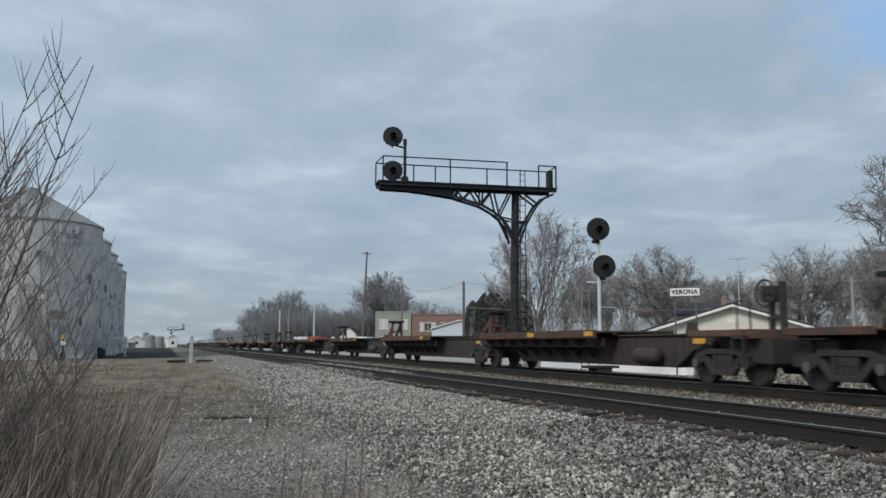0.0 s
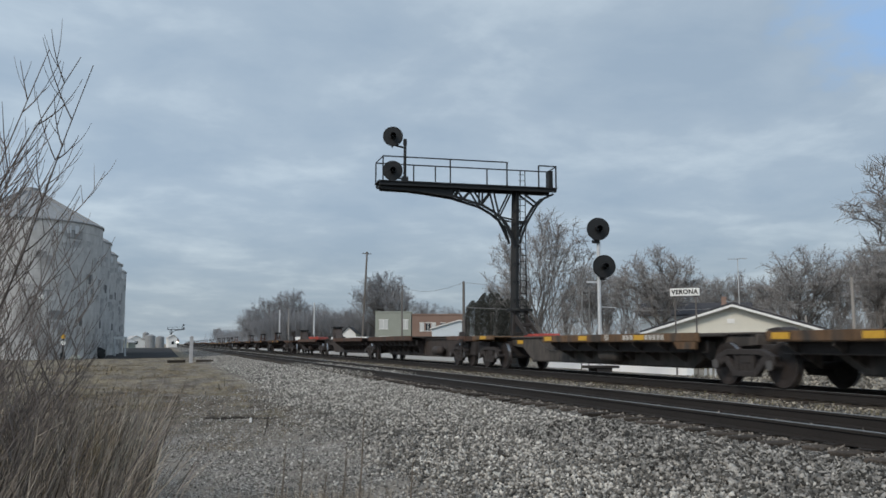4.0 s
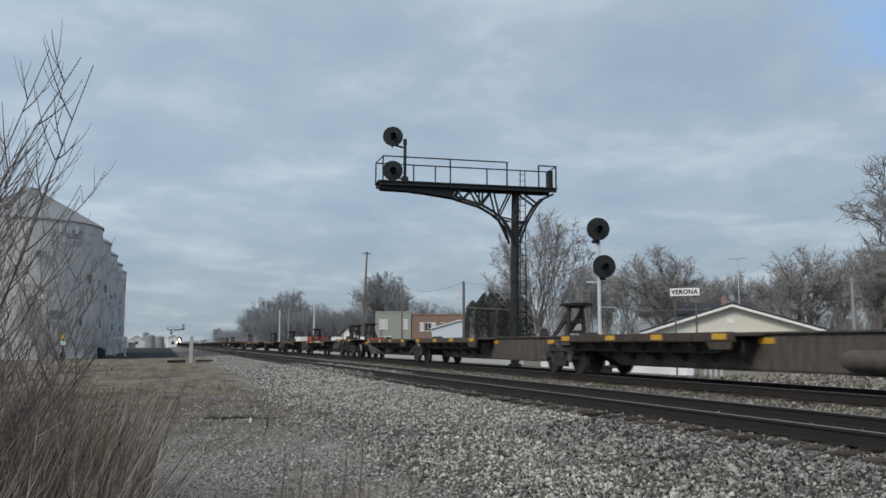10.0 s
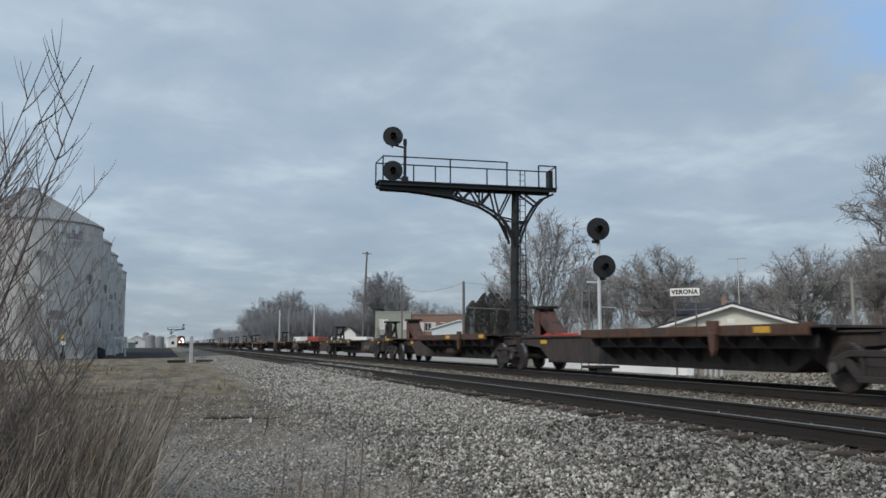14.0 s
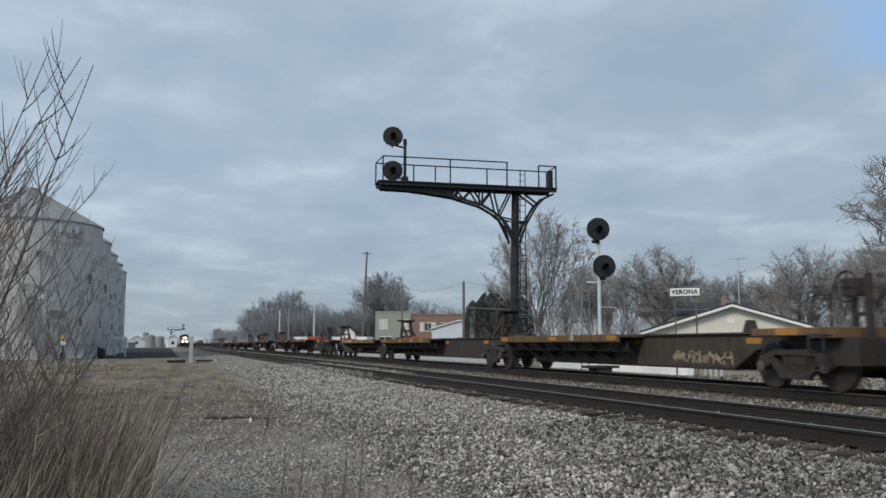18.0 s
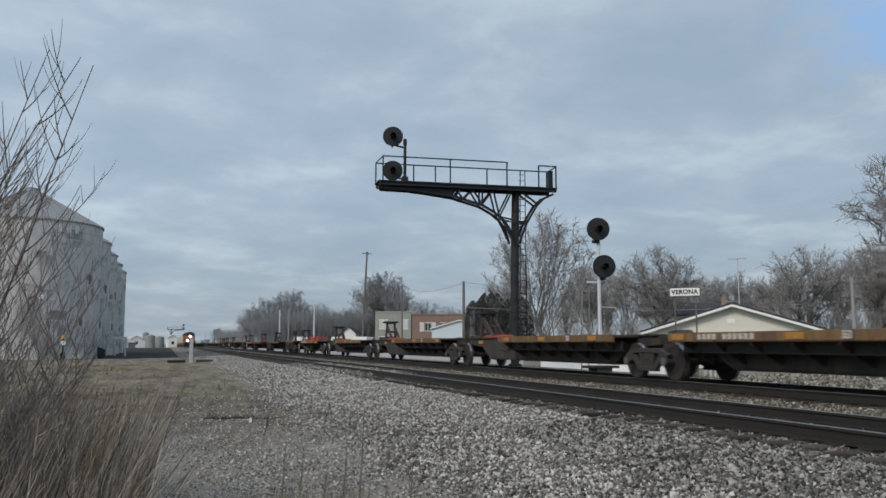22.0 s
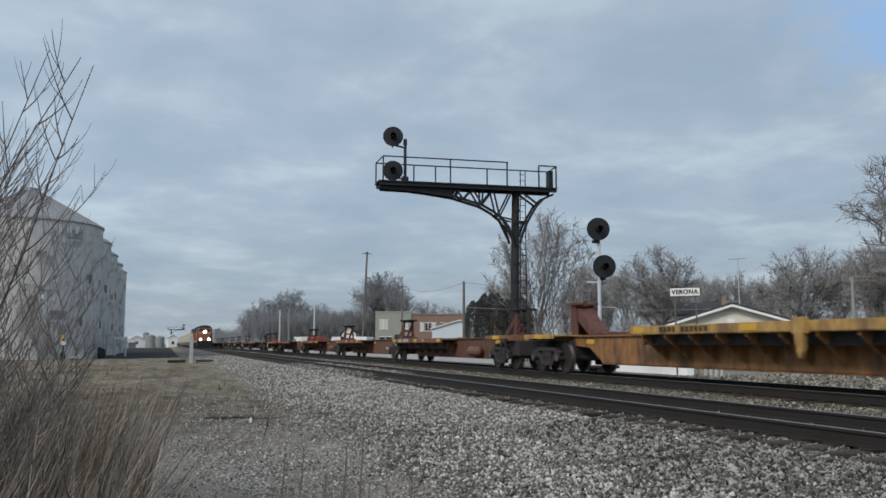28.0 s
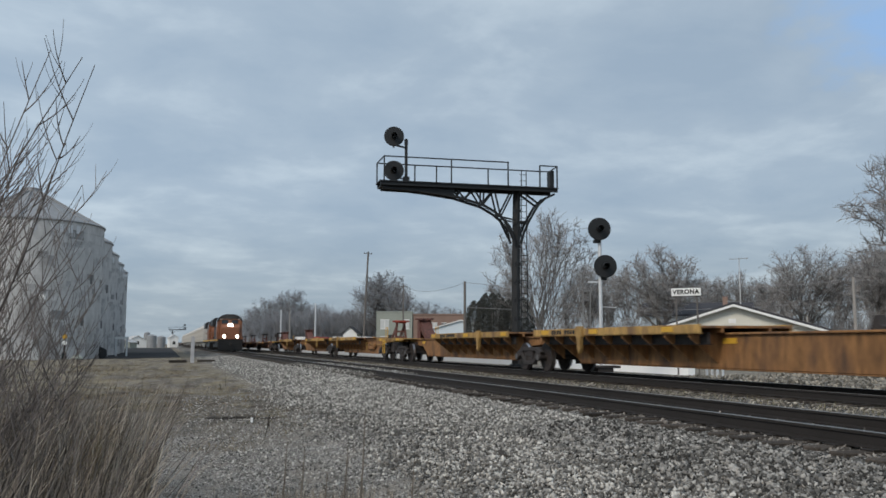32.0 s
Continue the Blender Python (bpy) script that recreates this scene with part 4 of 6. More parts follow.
def spine_car(name, gaps, style, hitches):
    """hitches: a letter for each truck: F, R or N."""
    units = len(gaps)
    car = thing("flat_car", pose(FAR_X, 0, RAIL), f"{STYLE_WORDS[style]} articulated {'five' if units == 5 else 'three'}-platform flat car, empty", "flat car", "flat cars of the train")
    ys = [0.0]
    for i in range(units):
        ys.append(round(ys[-1] - gaps[i], 3))
    for y in ys:
        truck(car, y)
    for i in range(units):
        kind, front = "", True
        if hitches[i] == "F" and hitches[i + 1] == "R":
            kind = "FR"
        elif hitches[i] == "F":
            kind, front = "F", False
        elif hitches[i + 1] == "R":
            kind = "R"
        unit(car, ys[i], ys[i + 1], style, front, kind, i, i == 0, i == units - 1, name in "BEIJ", name != "B")
    marked = style != "sooty" or name == "E"
    car_end(car, 0.0, 1, style, False, marked)
    car_end(car, ys[-1], -1, style, (hitches[-1] != "R" and name != "B") or name in "CDGH", marked, hitches[-1] != "R")
    return car, ys[-1]


# name, paint, hitches truck by truck, distances between trucks, place of the leading truck at the start
FIVE = (15.2, 15.77, 15.77, 15.77, 15.2)
CARS = [("B", "sooty", "FFNN", (15.94, 16.83, 16.32), 12.53),
        ("C", "brown", "FNRRRR", (15.0, 15.32, 16.16, 15.82, 15.19), -40.1),
        ("D", "grey", "FNRNRR", (15.08, 15.83, 15.81, 15.8, 15.11), -121.28),
        ("E", "sooty", "FFNN", (16.08, 17.06, 16.2), -202.62),
        ("F", "amber", "FFRN", (16.2, 17.16, 16.16), -255.6),
        ("G", "amber", "FFFFNR", (15.4, 15.67, 16.06, 15.27, 15.54), -308.94),
        ("H", "rust", "FNRRRR", (14.96, 16.16, 15.91, 15.9, 15.34), -391.06),
        ("I", "mustard", "FFNR", (16.14, 17.62, 16.8), -473.3),
        ("J", "mustard", "FNRN", (16.34, 17.4, 16.6), -527.7),
        ("A", "sooty", "FNRRRN", FIVE, 93.84), ("a", "brown", "FNRRRN", FIVE, 175.2), ("b", "sooty", "FFFFNN", FIVE, 256.6),
        ("c", "sooty", "FFNN", (16.1, 17.1, 16.1), 309.6), ("d", "grey", "FNRRRN", FIVE, 391.0), ("e", "sooty", "FNRRRN", FIVE, 472.4)]
TRAIN = []
for name, style, hitches, gaps, start in CARS:
    car, _ = spine_car(name, gaps, style, hitches)
    if name == "F":
        # illegible spray paint on the spine: slanting bars of several lengths
        spray = random.Random(5)
        for i in range(34):
            k = i % 4
            size = (0.16, 0.11, 0.08, 0.055)[k]
            bar = kept(("scrawl", k), lambda: Shape().box(-0.004, 0.004, -0.014, 0.014, -size, size).mesh("spray_paint", M_SCRAWL))
            y = -46.75 + i * 0.07 + spray.gauss(0, 0.05)
            part("spray_paint", bar, car, pose(-0.468 - 0.0004 * (i % 5), y, 0.60 + (y + 45.5) * 0.02 + spray.uniform(-0.17 + size, 0.17 - size), spray.choice((12, -30, 40, -65, 75, 25, -14)), 0, 0), "dull tan spray paint")
    TRAIN.append((car, start))

# ---- the oncoming train on the near track ----


def locomotive(second):
    """A wide-nosed diesel locomotive, front towards -Y, origin under its front coupler at the rail."""
    lo = thing("locomotive", pose(NEAR_X, 0, RAIL), "orange and black diesel locomotive with lit headlights, approaching" if not second else "orange and black diesel locomotive trailing behind the first", "locomotive", "locomotives of the oncoming train")
    w = 1.56
    part("frame", Shape().box(-1.55, 1.55, 0.9, 21.6, 1.15, 1.55).box(-1.2, 1.2, 6.5, 15.0, 0.45, 1.15).mesh("frame", M_LOCOBLACK, bevel=0.04), lo)
    part("pilot", Shape().prism([(0.55, 0.12), (0.35, 1.5), (0.9, 1.5), (0.9, 0.12)], "x", -1.45, 1.45).mesh("pilot", M_LOCOBLACK, bevel=0.03), lo, label="black snowplough pilot")
    part("anticlimber", Shape().box(-1.5, 1.5, 0.28, 0.6, 1.50, 1.68).mesh("anticlimber", M_ORANGE, bevel=0.02), lo)
    part("nose", Shape().prism([(0.95, 1.55), (0.95, 3.0), (1.35, 3.35), (2.6, 3.35), (2.6, 1.55)], "x", -1.15, 1.15).mesh("nose", M_ORANGE, bevel=0.10), lo)
    cab = part("cab", Shape().prism([(-w, 1.55), (-w, 3.75), (-1.36, 4.2), (-1.0, 4.5), (-0.5, 4.64), (0.5, 4.64), (1.0, 4.5), (1.36, 4.2), (w, 3.75), (w, 1.55)], "y", 2.4, 5.0).mesh("cab", M_ORANGE, bevel=0.06), lo)
    part("cab_roof", Shape().prism([(-w - 0.03, 3.72), (-1.39, 4.22), (-1.02, 4.54), (-0.5, 4.70), (0.5, 4.70), (1.02, 4.54), (1.39, 4.22), (w + 0.03, 3.72), (w - 0.08, 3.72), (1.25, 4.10), (-1.25, 4.10), (-w + 0.08, 3.72)], "y", 2.25, 5.02).mesh("cab_roof", M_LOCOBLACK, bevel=0.03), cab)
    for x in (-1.18, 1.18):
        part("number_board", Shape().box(x - 0.16, x + 0.16, 2.34, 2.40, 4.02, 4.20).mesh("number_board", M_WHITE), cab)
    for x in (-0.62, 0.62):
        part("windscreen", Shape().box(x - 0.40, x + 0.40, 2.36, 2.40, 3.50, 3.95).mesh("windscreen", M_GLASS), cab)
    for s in (-1, 1):
        part("side_window", Shape().box(s * w - 0.02, s * w + 0.02, 3.0, 4.4, 3.1, 3.8).mesh("side_window", M_GLASS), cab)
    part("hood", Shape().prism([(-0.95, 1.55), (-0.95, 3.9), (-0.6, 4.3), (0.6, 4.3), (0.95, 3.9), (0.95, 1.55)], "y", 5.0, 20.8).mesh("hood", M_LOCOBLACK if not second else M_ORANGE, bevel=0.05), lo)
    part("radiator", Shape().prism([(-1.5, 3.5), (-1.5, 4.3), (-1.1, 4.62), (1.1, 4.62), (1.5, 4.3), (1.5, 3.5)], "y", 15.5, 20.6).mesh("radiator", M_LOCOBLACK, bevel=0.05), lo)
    for s in (-1, 1):
        part("handrail", Shape().tube([(s * 1.48, 5.2, 2.6), (s * 1.48, 20.8, 2.6)], 0.025, 6).mesh("handrail", M_ORANGE), lo)
        part("sill_stripe", Shape().box(s * 1.56 - 0.01, s * 1.56 + 0.01, 1.2, 21.4, 1.30, 1.50).mesh("sill_stripe", M_YELLOW), lo)
    bodies = [(x, 2.6) for x in (3.4, 17.8)]
    for y, _ in bodies:
        tr = part("truck", Shape().box(-1.1, 1.1, y - 2.0, y + 2.3, 0.45, 0.95).mesh("truck", M_LOCOBLACK, bevel=0.05), lo)
        for k in (-1.8, 0.1, 2.0):
            part("wheelset", kept("loco_wheels", lambda: Shape().lathe([(0.51, -0.80), (0.53, -0.79), (0.53, -0.66), (0.12, -0.64), (0.12, 0.64), (0.53, 0.66), (0.53, 0.79), (0.51, 0.80)], "x", seg=24).mesh("wheelset", M_WHEEL)), tr, pose(0, y + k, 0.53))
    part("coupler", Shape().box(-0.12, 0.12, -0.25, 0.4, 0.75, 1.0).mesh("coupler", M_TRUCK, bevel=0.02), lo)
    lamp = lambda x, y, z, r, m: Shape().lathe([(r, 0.0), (r, 0.06), (r * 0.7, 0.10)], "y", (x, y, z), 18).mesh("headlight", m)
    glass = M_GLASS if second else M_LAMP
    for x in (-0.11, 0.11):
        part("headlight", lamp(x, 1.18, 3.34, 0.17, glass), lo, label="" if second else "lit headlight")
    part("headlight_box", Shape().box(-0.32, 0.32, 1.22, 1.5, 3.10, 3.46).mesh("headlight_box", M_LOCOBLACK), lo)
    for x in (-0.80, 0.80):
        part("ditch_light", lamp(x, 0.20, 1.86, 0.15, glass), lo, label="" if second else "lit ditch light")
        part("ditch_light_box", Shape().box(x - 0.16, x + 0.16, 0.24, 0.5, 1.68, 2.04).mesh("ditch_light_box", M_LOCOBLACK), lo)
    return lo


def hopper():
    h = thing("hopper_car", pose(NEAR_X, 0, RAIL), "pale grey covered hopper car behind the locomotives", "hopper car", "hopper cars of the oncoming train")
    part("body", Shape().prism([(-1.45, 1.3), (-1.55, 1.9), (-1.55, 3.7), (-1.1, 4.35), (1.1, 4.35), (1.55, 3.7), (1.55, 1.9), (1.45, 1.3)], "y", 0.6, 15.4).mesh("body", M_HOPPER, bevel=0.06), h)
    part("roof_walk", Shape().box(-0.5, 0.5, 0.6, 15.4, 4.40, 4.48).mesh("roof_walk", M_GALVDARK), h)
    for i in range(9):
        y = 1.2 + i * 1.7
        part("side_post", kept("side_post", lambda: Shape().box(-0.06, 0.0, -0.06, 0.06, 1.35, 3.7).mesh("side_post", M_HOPPER)), h, pose(-1.55, y, 0))
    for y in (4.0, 8.0, 12.0):
        part("outlet", kept("outlet", lambda: Shape().prism([(-1.2, 1.3), (1.2, 1.3), (0.4, 0.4), (-0.4, 0.4)], "x", -1.1, 1.1).mesh("outlet", M_HOPPER)), h, pose(0, y, 0))
    for y in (2.2, 13.8):
        truck(h, y)
    return h


ONCOMING = [(locomotive(False), 0.0), (locomotive(True), 22.4)]
first_hopper = hopper()
ONCOMING.append((first_hopper, 45.2))
for i in range(1, 12):
    ONCOMING.append((copy_thing(first_hopper, Matrix()), 45.2 + i * 16.6))

# ---- signals ----


def signal_head(parent, m, bracket=(0, 0)):
    """A searchlight signal: round black target with hood and lens, and the case behind it, facing -Y."""
    t = part("target", kept("target", lambda: Shape().lathe([(0.455, 0.0), (0.465, 0.02), (0.465, 0.045), (0.44, 0.05)], "y", seg=36).mesh("target", M_BLACK)), parent, m, "round black signal target")
    part("hood", kept("hood", lambda: Shape().tube([(0, -0.34, -0.015), (0, 0.0, 0)], [0.125, 0.13], 18, caps=False).mesh("hood", M_BLACK, smooth=True)), t)
    part("lens", kept("lens", lambda: Shape().lathe([(0.11, -0.03), (0.08, -0.06), (0.02, -0.075)], "y", seg=20).mesh("lens", M_LENS, smooth=True)), t)
    part("case", kept("case", lambda: Shape().lathe([(0.20, 0.05), (0.20, 0.34), (0.12, 0.42)], "y", seg=18).mesh("case", M_BLACK)), t)
    return t


def cantilever():
    c = thing("signal_cantilever", pose(15.6, 36.86, -0.06, 0, 0, -4.3), "black steel cantilever signal bridge with railed walkway beside the tracks", "signal bridge")
    base = part("mast", Shape().prism([(-0.24, -0.24), (0.24, -0.24), (0.24, 0.24), (-0.24, 0.24)], "z", 0.0, 0.5)
                .tube([(0, 0, 0.4), (0.02, 0, 4.5), (0.10, 0, 8.75)], [0.22, 0.215, 0.195], 4).box(-0.35, 0.35, -0.35, 0.35, -0.1, 0.12).mesh("mast", M_BLACK, bevel=0.015), c)
    # flat faces of the tapered column carry riveted battens
    for i in range(9):
        part("batten", kept("batten", lambda: Shape().box(-0.15, 0.15, -0.175, -0.145, -0.08, 0.08).mesh("batten", M_BLACK)), base, pose(0.01 * i, 0, 0.9 + i * 0.85))
    for yy in (-0.48, 0.48):
        s = Shape()
        # bottom chord: deep at the mast, fading into the girder towards the tip
        low = [(-6.42, 8.50), (-5.2, 8.48), (-4.3, 8.40), (-3.0, 8.24), (-1.65, 7.88), (-1.08, 7.58), (-0.66, 7.26), (-0.34, 6.86), (-0.14, 6.15)]
        for (x0, z0), (x1, z1) in zip(low, low[1:]):
            s.bar((x0, yy * 0.6, z0), (x1, yy * 0.6, z1), 0.09, 0.11)
        part("bottom_chord", s.mesh("bottom_chord", M_BLACK), c)
        part("top_chord", Shape().box(-6.55, 1.98, yy - 0.05, yy + 0.05, 8.60, 8.76).mesh("top_chord", M_BLACK), c)
        for (x0, z0), (x1, z1) in (((-2.95, 8.22), (-2.7, 8.6)), ((-2.55, 8.12), (-2.95, 8.62)), ((-2.55, 8.12), (-2.1, 8.62)), ((-1.65, 7.92), (-2.1, 8.62)), ((-1.65, 7.92), (-1.62, 8.62)),
                                   ((-1.65, 7.92), (-1.1, 8.62)), ((-0.8, 7.36), (-1.1, 8.62)), ((-0.8, 7.36), (-0.16, 8.62)), ((-0.8, 7.36), (-0.05, 7.22)), ((-0.14, 6.2), (-0.7, 7.3))):
            part("brace", Shape().bar((x0, yy * 0.6, z0), (x1, yy * 0.6, z1), 0.07, 0.07).mesh("brace", M_BLACK), c)
        k = Shape()
        kn = [(0.18, 6.1), (0.34, 6.62), (0.55, 7.1), (0.78, 7.5), (1.05, 7.95), (1.42, 8.32), (1.9, 8.54)]
        for (x0, z0), (x1, z1) in zip(kn, kn[1:]):
            k.bar((x0, yy * 0.6, z0), (x1, yy * 0.6, z1), 0.09, 0.10)
        k.bar((1.15, yy * 0.6, 8.0), (0.25, yy * 0.6, 8.62), 0.08, 0.08)
        k.bar((0.62, yy * 0.6, 7.2), (0.15, yy * 0.6, 7.15), 0.07, 0.07)
        part("knee_brace", k.mesh("knee_brace", M_BLACK), c)
    part("girder_plate", Shape().prism([(-6.55, 8.52), (-5.2, 8.48), (-4.3, 8.40), (-3.05, 8.26), (-3.05, 8.60), (-6.55, 8.60)], "y", -0.3, 0.3).mesh("girder_plate", M_BLACK), c)
    part("walkway", Shape().box(-6.6, 2.0, -0.60, 0.60, 8.76, 8.81).mesh("walkway", M_BLACK), c)

    def rails(y, x0, x1, z0, z1, posts):
        for z in (z1,):
            part("handrail", Shape().tube([(x0, y, z), (x1, y, z)], 0.032, 6).mesh("handrail", M_BLACK), c)
        for x in posts:
            part("rail_post", kept(("post", z1), lambda: Shape().bar((0, 0, 8.8), (0, 0, z1), 0.055, 0.055).mesh("rail_post", M_BLACK)), c, pose(x, y, 0))
    rails(-0.55, -6.4, -0.45, 8.8, 9.92, (-6.4, -3.25, -0.5))
    rails(0.55, -6.55, 1.97, 8.8, 9.80, (-6.55, -4.75, -3.7, -1.15, 1.93))
    rails(-0.55, 1.08, 1.97, 8.8, 9.84, (1.08, 1.95))
    part("end_rail", Shape().tube([(-6.4, -0.55, 9.92), (-6.55, 0.55, 9.80)], 0.03, 6).tube([(1.97, -0.55, 9.84), (1.97, 0.55, 9.80)], 0.03, 6).mesh("end_rail", M_BLACK), c)
    part("relay_case", Shape().box(1.66, 1.88, -0.35, 0.05, 8.85, 9.68).mesh("relay_case", M_BLACK, bevel=0.02), c)
    lad = part("ladder", Shape().bar((0.62, 0.1, 0.6), (0.62, 0.1, 9.7), 0.03, 0.05).bar((0.28, 0.1, 0.6), (0.38, 0.1, 9.7), 0.03, 0.05).mesh("ladder", M_BLACK), c)
    for i in range(30):
        part("rung", kept("rung", lambda: Shape().tube([(0.30, 0.1, 0), (0.64, 0.1, 0)], 0.016, 5).mesh("rung", M_BLACK)), lad, pose(0, 0, 0.8 + i * 0.3))
    part("signal_post", Shape().tube([(-5.28, 0, 8.8), (-5.28, 0, 10.78)], 0.07, 10).lathe([(0.09, 10.6), (0.09, 10.86), (0.05, 10.9)], "z", (-5.28, 0, 0), 10).box(-5.42, -5.14, -0.12, 0.12, 8.83, 9.1).mesh("signal_post", M_BLACK), c)
    part("signal_arm", Shape().bar((-5.28, 0.1, 10.5), (-5.85, 0.12, 10.62), 0.07, 0.07).bar((-5.28, 0.1, 9.0), (-5.85, 0.12, 9.1), 0.07, 0.07).bar((-5.85, 0.12, 10.5), (-5.85, 0.2, 10.9), 0.08, 0.08).mesh("signal_arm", M_BLACK), c)
    for z in (10.97, 9.36):
        signal_head(c, pose(-5.87, -0.1, z, 0, 0, -8))
    return c


main_cantilever = cantilever()
far_one = copy_thing(main_cantilever, pose(3.4, 455, 0, 0, 0, 180))
tagged(far_one, "distant black cantilever signal bridge over the line", "signal bridge")


def mast_signal():
    s = thing("mast_signal", pose(16.62, 30.48, 0), "two-headed signal with round black targets on a silver mast", "railway signal")
    part("mast", Shape().tube([(0.02, 0.1, 0.3), (0.04, 0.1, 5.9)], 0.075, 12).mesh("mast", M_SILVER), s)
    part("foundation", Shape().box(-0.33, 0.37, -0.25, 0.45, -0.1, 0.40).box(-0.60, 0.66, -0.3, 0.5, 0.40, 0.50).mesh("foundation", M_TRUCK, bevel=0.02), s)
    part("finial", Shape().lathe([(0.09, 5.9), (0.09, 5.96), (0.03, 6.1)], "z", (0.04, 0.1, 0), 12).mesh("finial", M_SILVER), s)
    for x, z in ((-0.09, 5.98), (0.15, 4.47)):
        part("bracket", kept("sig_bracket", lambda: Shape().box(-0.12, 0.12, -0.02, 0.2, -0.55, -0.42).bar((0, 0.1, -0.5), (0, 0.1, -0.2), 0.12, 0.12).mesh("bracket", M_BLACK)), s, pose(x, 0, z))
        signal_head(s, pose(x, -0.15, z, 0, 0, -17))
    part("ladder", Shape().bar((-0.30, 0.5, 0.2), (-0.30, 0.3, 4.0), 0.035, 0.035).bar((-0.62, 0.5, 0.2), (-0.62, 0.3, 4.0), 0.035, 0.035).mesh("ladder", M_LADDER), s)
    for i in range(11):
        part("rung", kept("rung2", lambda: Shape().tube([(-0.62, 0, 0), (-0.30, 0, 0)], 0.016, 5).mesh("rung", M_LADDER)), s, pose(0, 0.48 - i * 0.016, 0.4 + i * 0.34))
    part("step_bar", Shape().bar((0.05, 0.1, 3.85), (-0.45, 0.25, 3.85), 0.05, 0.05).bar((0.05, 0.1, 2.85), (0.75, 0.1, 2.83), 0.03, 0.03).mesh("step_bar", M_SILVER), s)


mast_signal()

# ---- station board, platform and shed across the tracks ----


def station_board():
    b = thing("station_sign", pose(20.0, 29.6, 0, 0, 0, -48), "white station name board with black letters on two posts", "sign")
    w = 1.18
    part("board", Shape().box(-w / 2, w / 2, -0.03, 0.03, 3.29, 3.61).mesh("board", M_WHITE, bevel=0.01), b)
    part("border", Shape().box(-w / 2 - 0.02, w / 2 + 0.02, -0.02, 0.035, 3.272, 3.29).box(-w / 2 - 0.02, w / 2 + 0.02, -0.02, 0.035, 3.61, 3.628).mesh("border", M_BLACK), b)
    part("lettering", lettering("VERONA", 0.245, M_BLACK), b, pose(0, -0.036, 3.45, 90), "black painted name")
    for x in (-0.42, 0.42):
        part("post", kept("sign_post", lambda: Shape().box(-0.03, 0.03, 0.03, 0.09, 0.0, 3.6).mesh("post", M_POLE, bevel=0.01)), b, pose(x, 0, 0))


station_board()

thing("low_wall", Matrix(), "pale concrete kerb wall continuing along the lane", "wall", me=Shape().box(21.05, 21.3, 49.0, 230.0, 0.0, 0.42).mesh("low_wall", M_SILVER, bevel=0.02))
thing("low_wall", Matrix(), "long low white concrete wall beyond the tracks", "wall", me=Shape().box(21.0, 21.35, 31.1, 45.8, 0.0, 0.66).mesh("low_wall", M_CONCRETE, bevel=0.02))
for i, y in enumerate((29.8, 29.45, 29.1, 28.75)):
    thing("marker_stake", pose(21.0, y, 0), "short white marker stake in the gravel", "stake", "marker stakes", me=kept("stake", lambda: Shape().box(-0.04, 0.04, -0.04, 0.04, 0, 0.38).mesh("marker_stake", M_SILVER, bevel=0.008)))


def shed():
    """A low building whose shallow cream gable looks across the tracks."""
    s = thing("shed", pose(30.0, 39.9, 0, 0, 0, -37), "low cream-sided building with a shallow gable roof", "building")
    w, ze, zp, d = 4.6, 2.05, 3.50, 11.0
    wall = part("wall", Shape().prism([(-w, 0.0), (w, 0.0), (w, ze), (0, zp - 0.06), (-w, ze)], "y", 0, d).mesh("wall", M_CREAM), s)
    for k in (-1, 1):
        za = ze - 0.10
        part("roof", Shape().prism([(k * (w + 0.4), za - 0.02), (0, zp - 0.02), (0, zp + 0.16), (k * (w + 0.4), za + 0.16)], "y", -0.40, d + 0.3).mesh("roof", M_ROOF), s)
        part("barge_board", Shape().prism([(k * (w + 0.4), za - 0.10), (0, zp - 0.09), (0, zp + 0.04), (k * (w + 0.4), za + 0.04)], "y", -0.46, -0.402).mesh("barge_board", M_WHITE), s)
    for i in range(12):
        z = 0.3 + i * 0.26
        half = w - 0.1 if z < ze else (w - 0.1) * (zp - 0.12 - z) / (zp - ze)
        part("siding_lap", Shape().box(-half, half, -0.012, 0, z, z + 0.02).mesh("siding_lap", M_CREAM), wall)
    part("chimney", Shape().box(-0.62, -0.32, 4.0, 4.35, 2.8, 4.2).mesh("chimney", M_BRICK, bevel=0.01), s)
    part("vent", Shape().box(-0.3, 0.1, -0.03, 0, 2.5, 2.75).mesh("vent", M_WHITE), wall)


shed()


mp = thing("mile_post", pose(1.9, 64.4, 0), "square pale grey post with a pointed cap", "post")
part("shaft", Shape().box(-0.13, 0.13, -0.13, 0.13, -0.1, 1.85).mesh("shaft", M_POSTGREY, bevel=0.02), mp)
part("cap", Shape().prism([(-0.15, 1.85), (0.15, 1.85), (0.0, 1.95)], "y", -0.15, 0.15).mesh("cap", M_POSTGREY, bevel=0.01), mp)
for x, y, rz in ((0.9, 64.9, 14), (2.9, 65.3, -4)):
    thing("old_tie", pose(x, y, 0.0, 0, 0, rz), "discarded dark railway tie lying in the grass", "railway tie", "discarded ties", me=kept("old_tie", lambda: Shape().box(-0.62, 0.62, -0.13, 0.13, 0, 0.2).mesh("old_tie", M_TIE, bevel=0.02)))
thing("survey_stake", pose(1.46, 15.1, -0.02), "small white survey stake in the rut", "stake", me=Shape().box(-0.02, 0.02, -0.015, 0.015, 0, 0.12).mesh("survey_stake", M_WHITE, bevel=0.006))


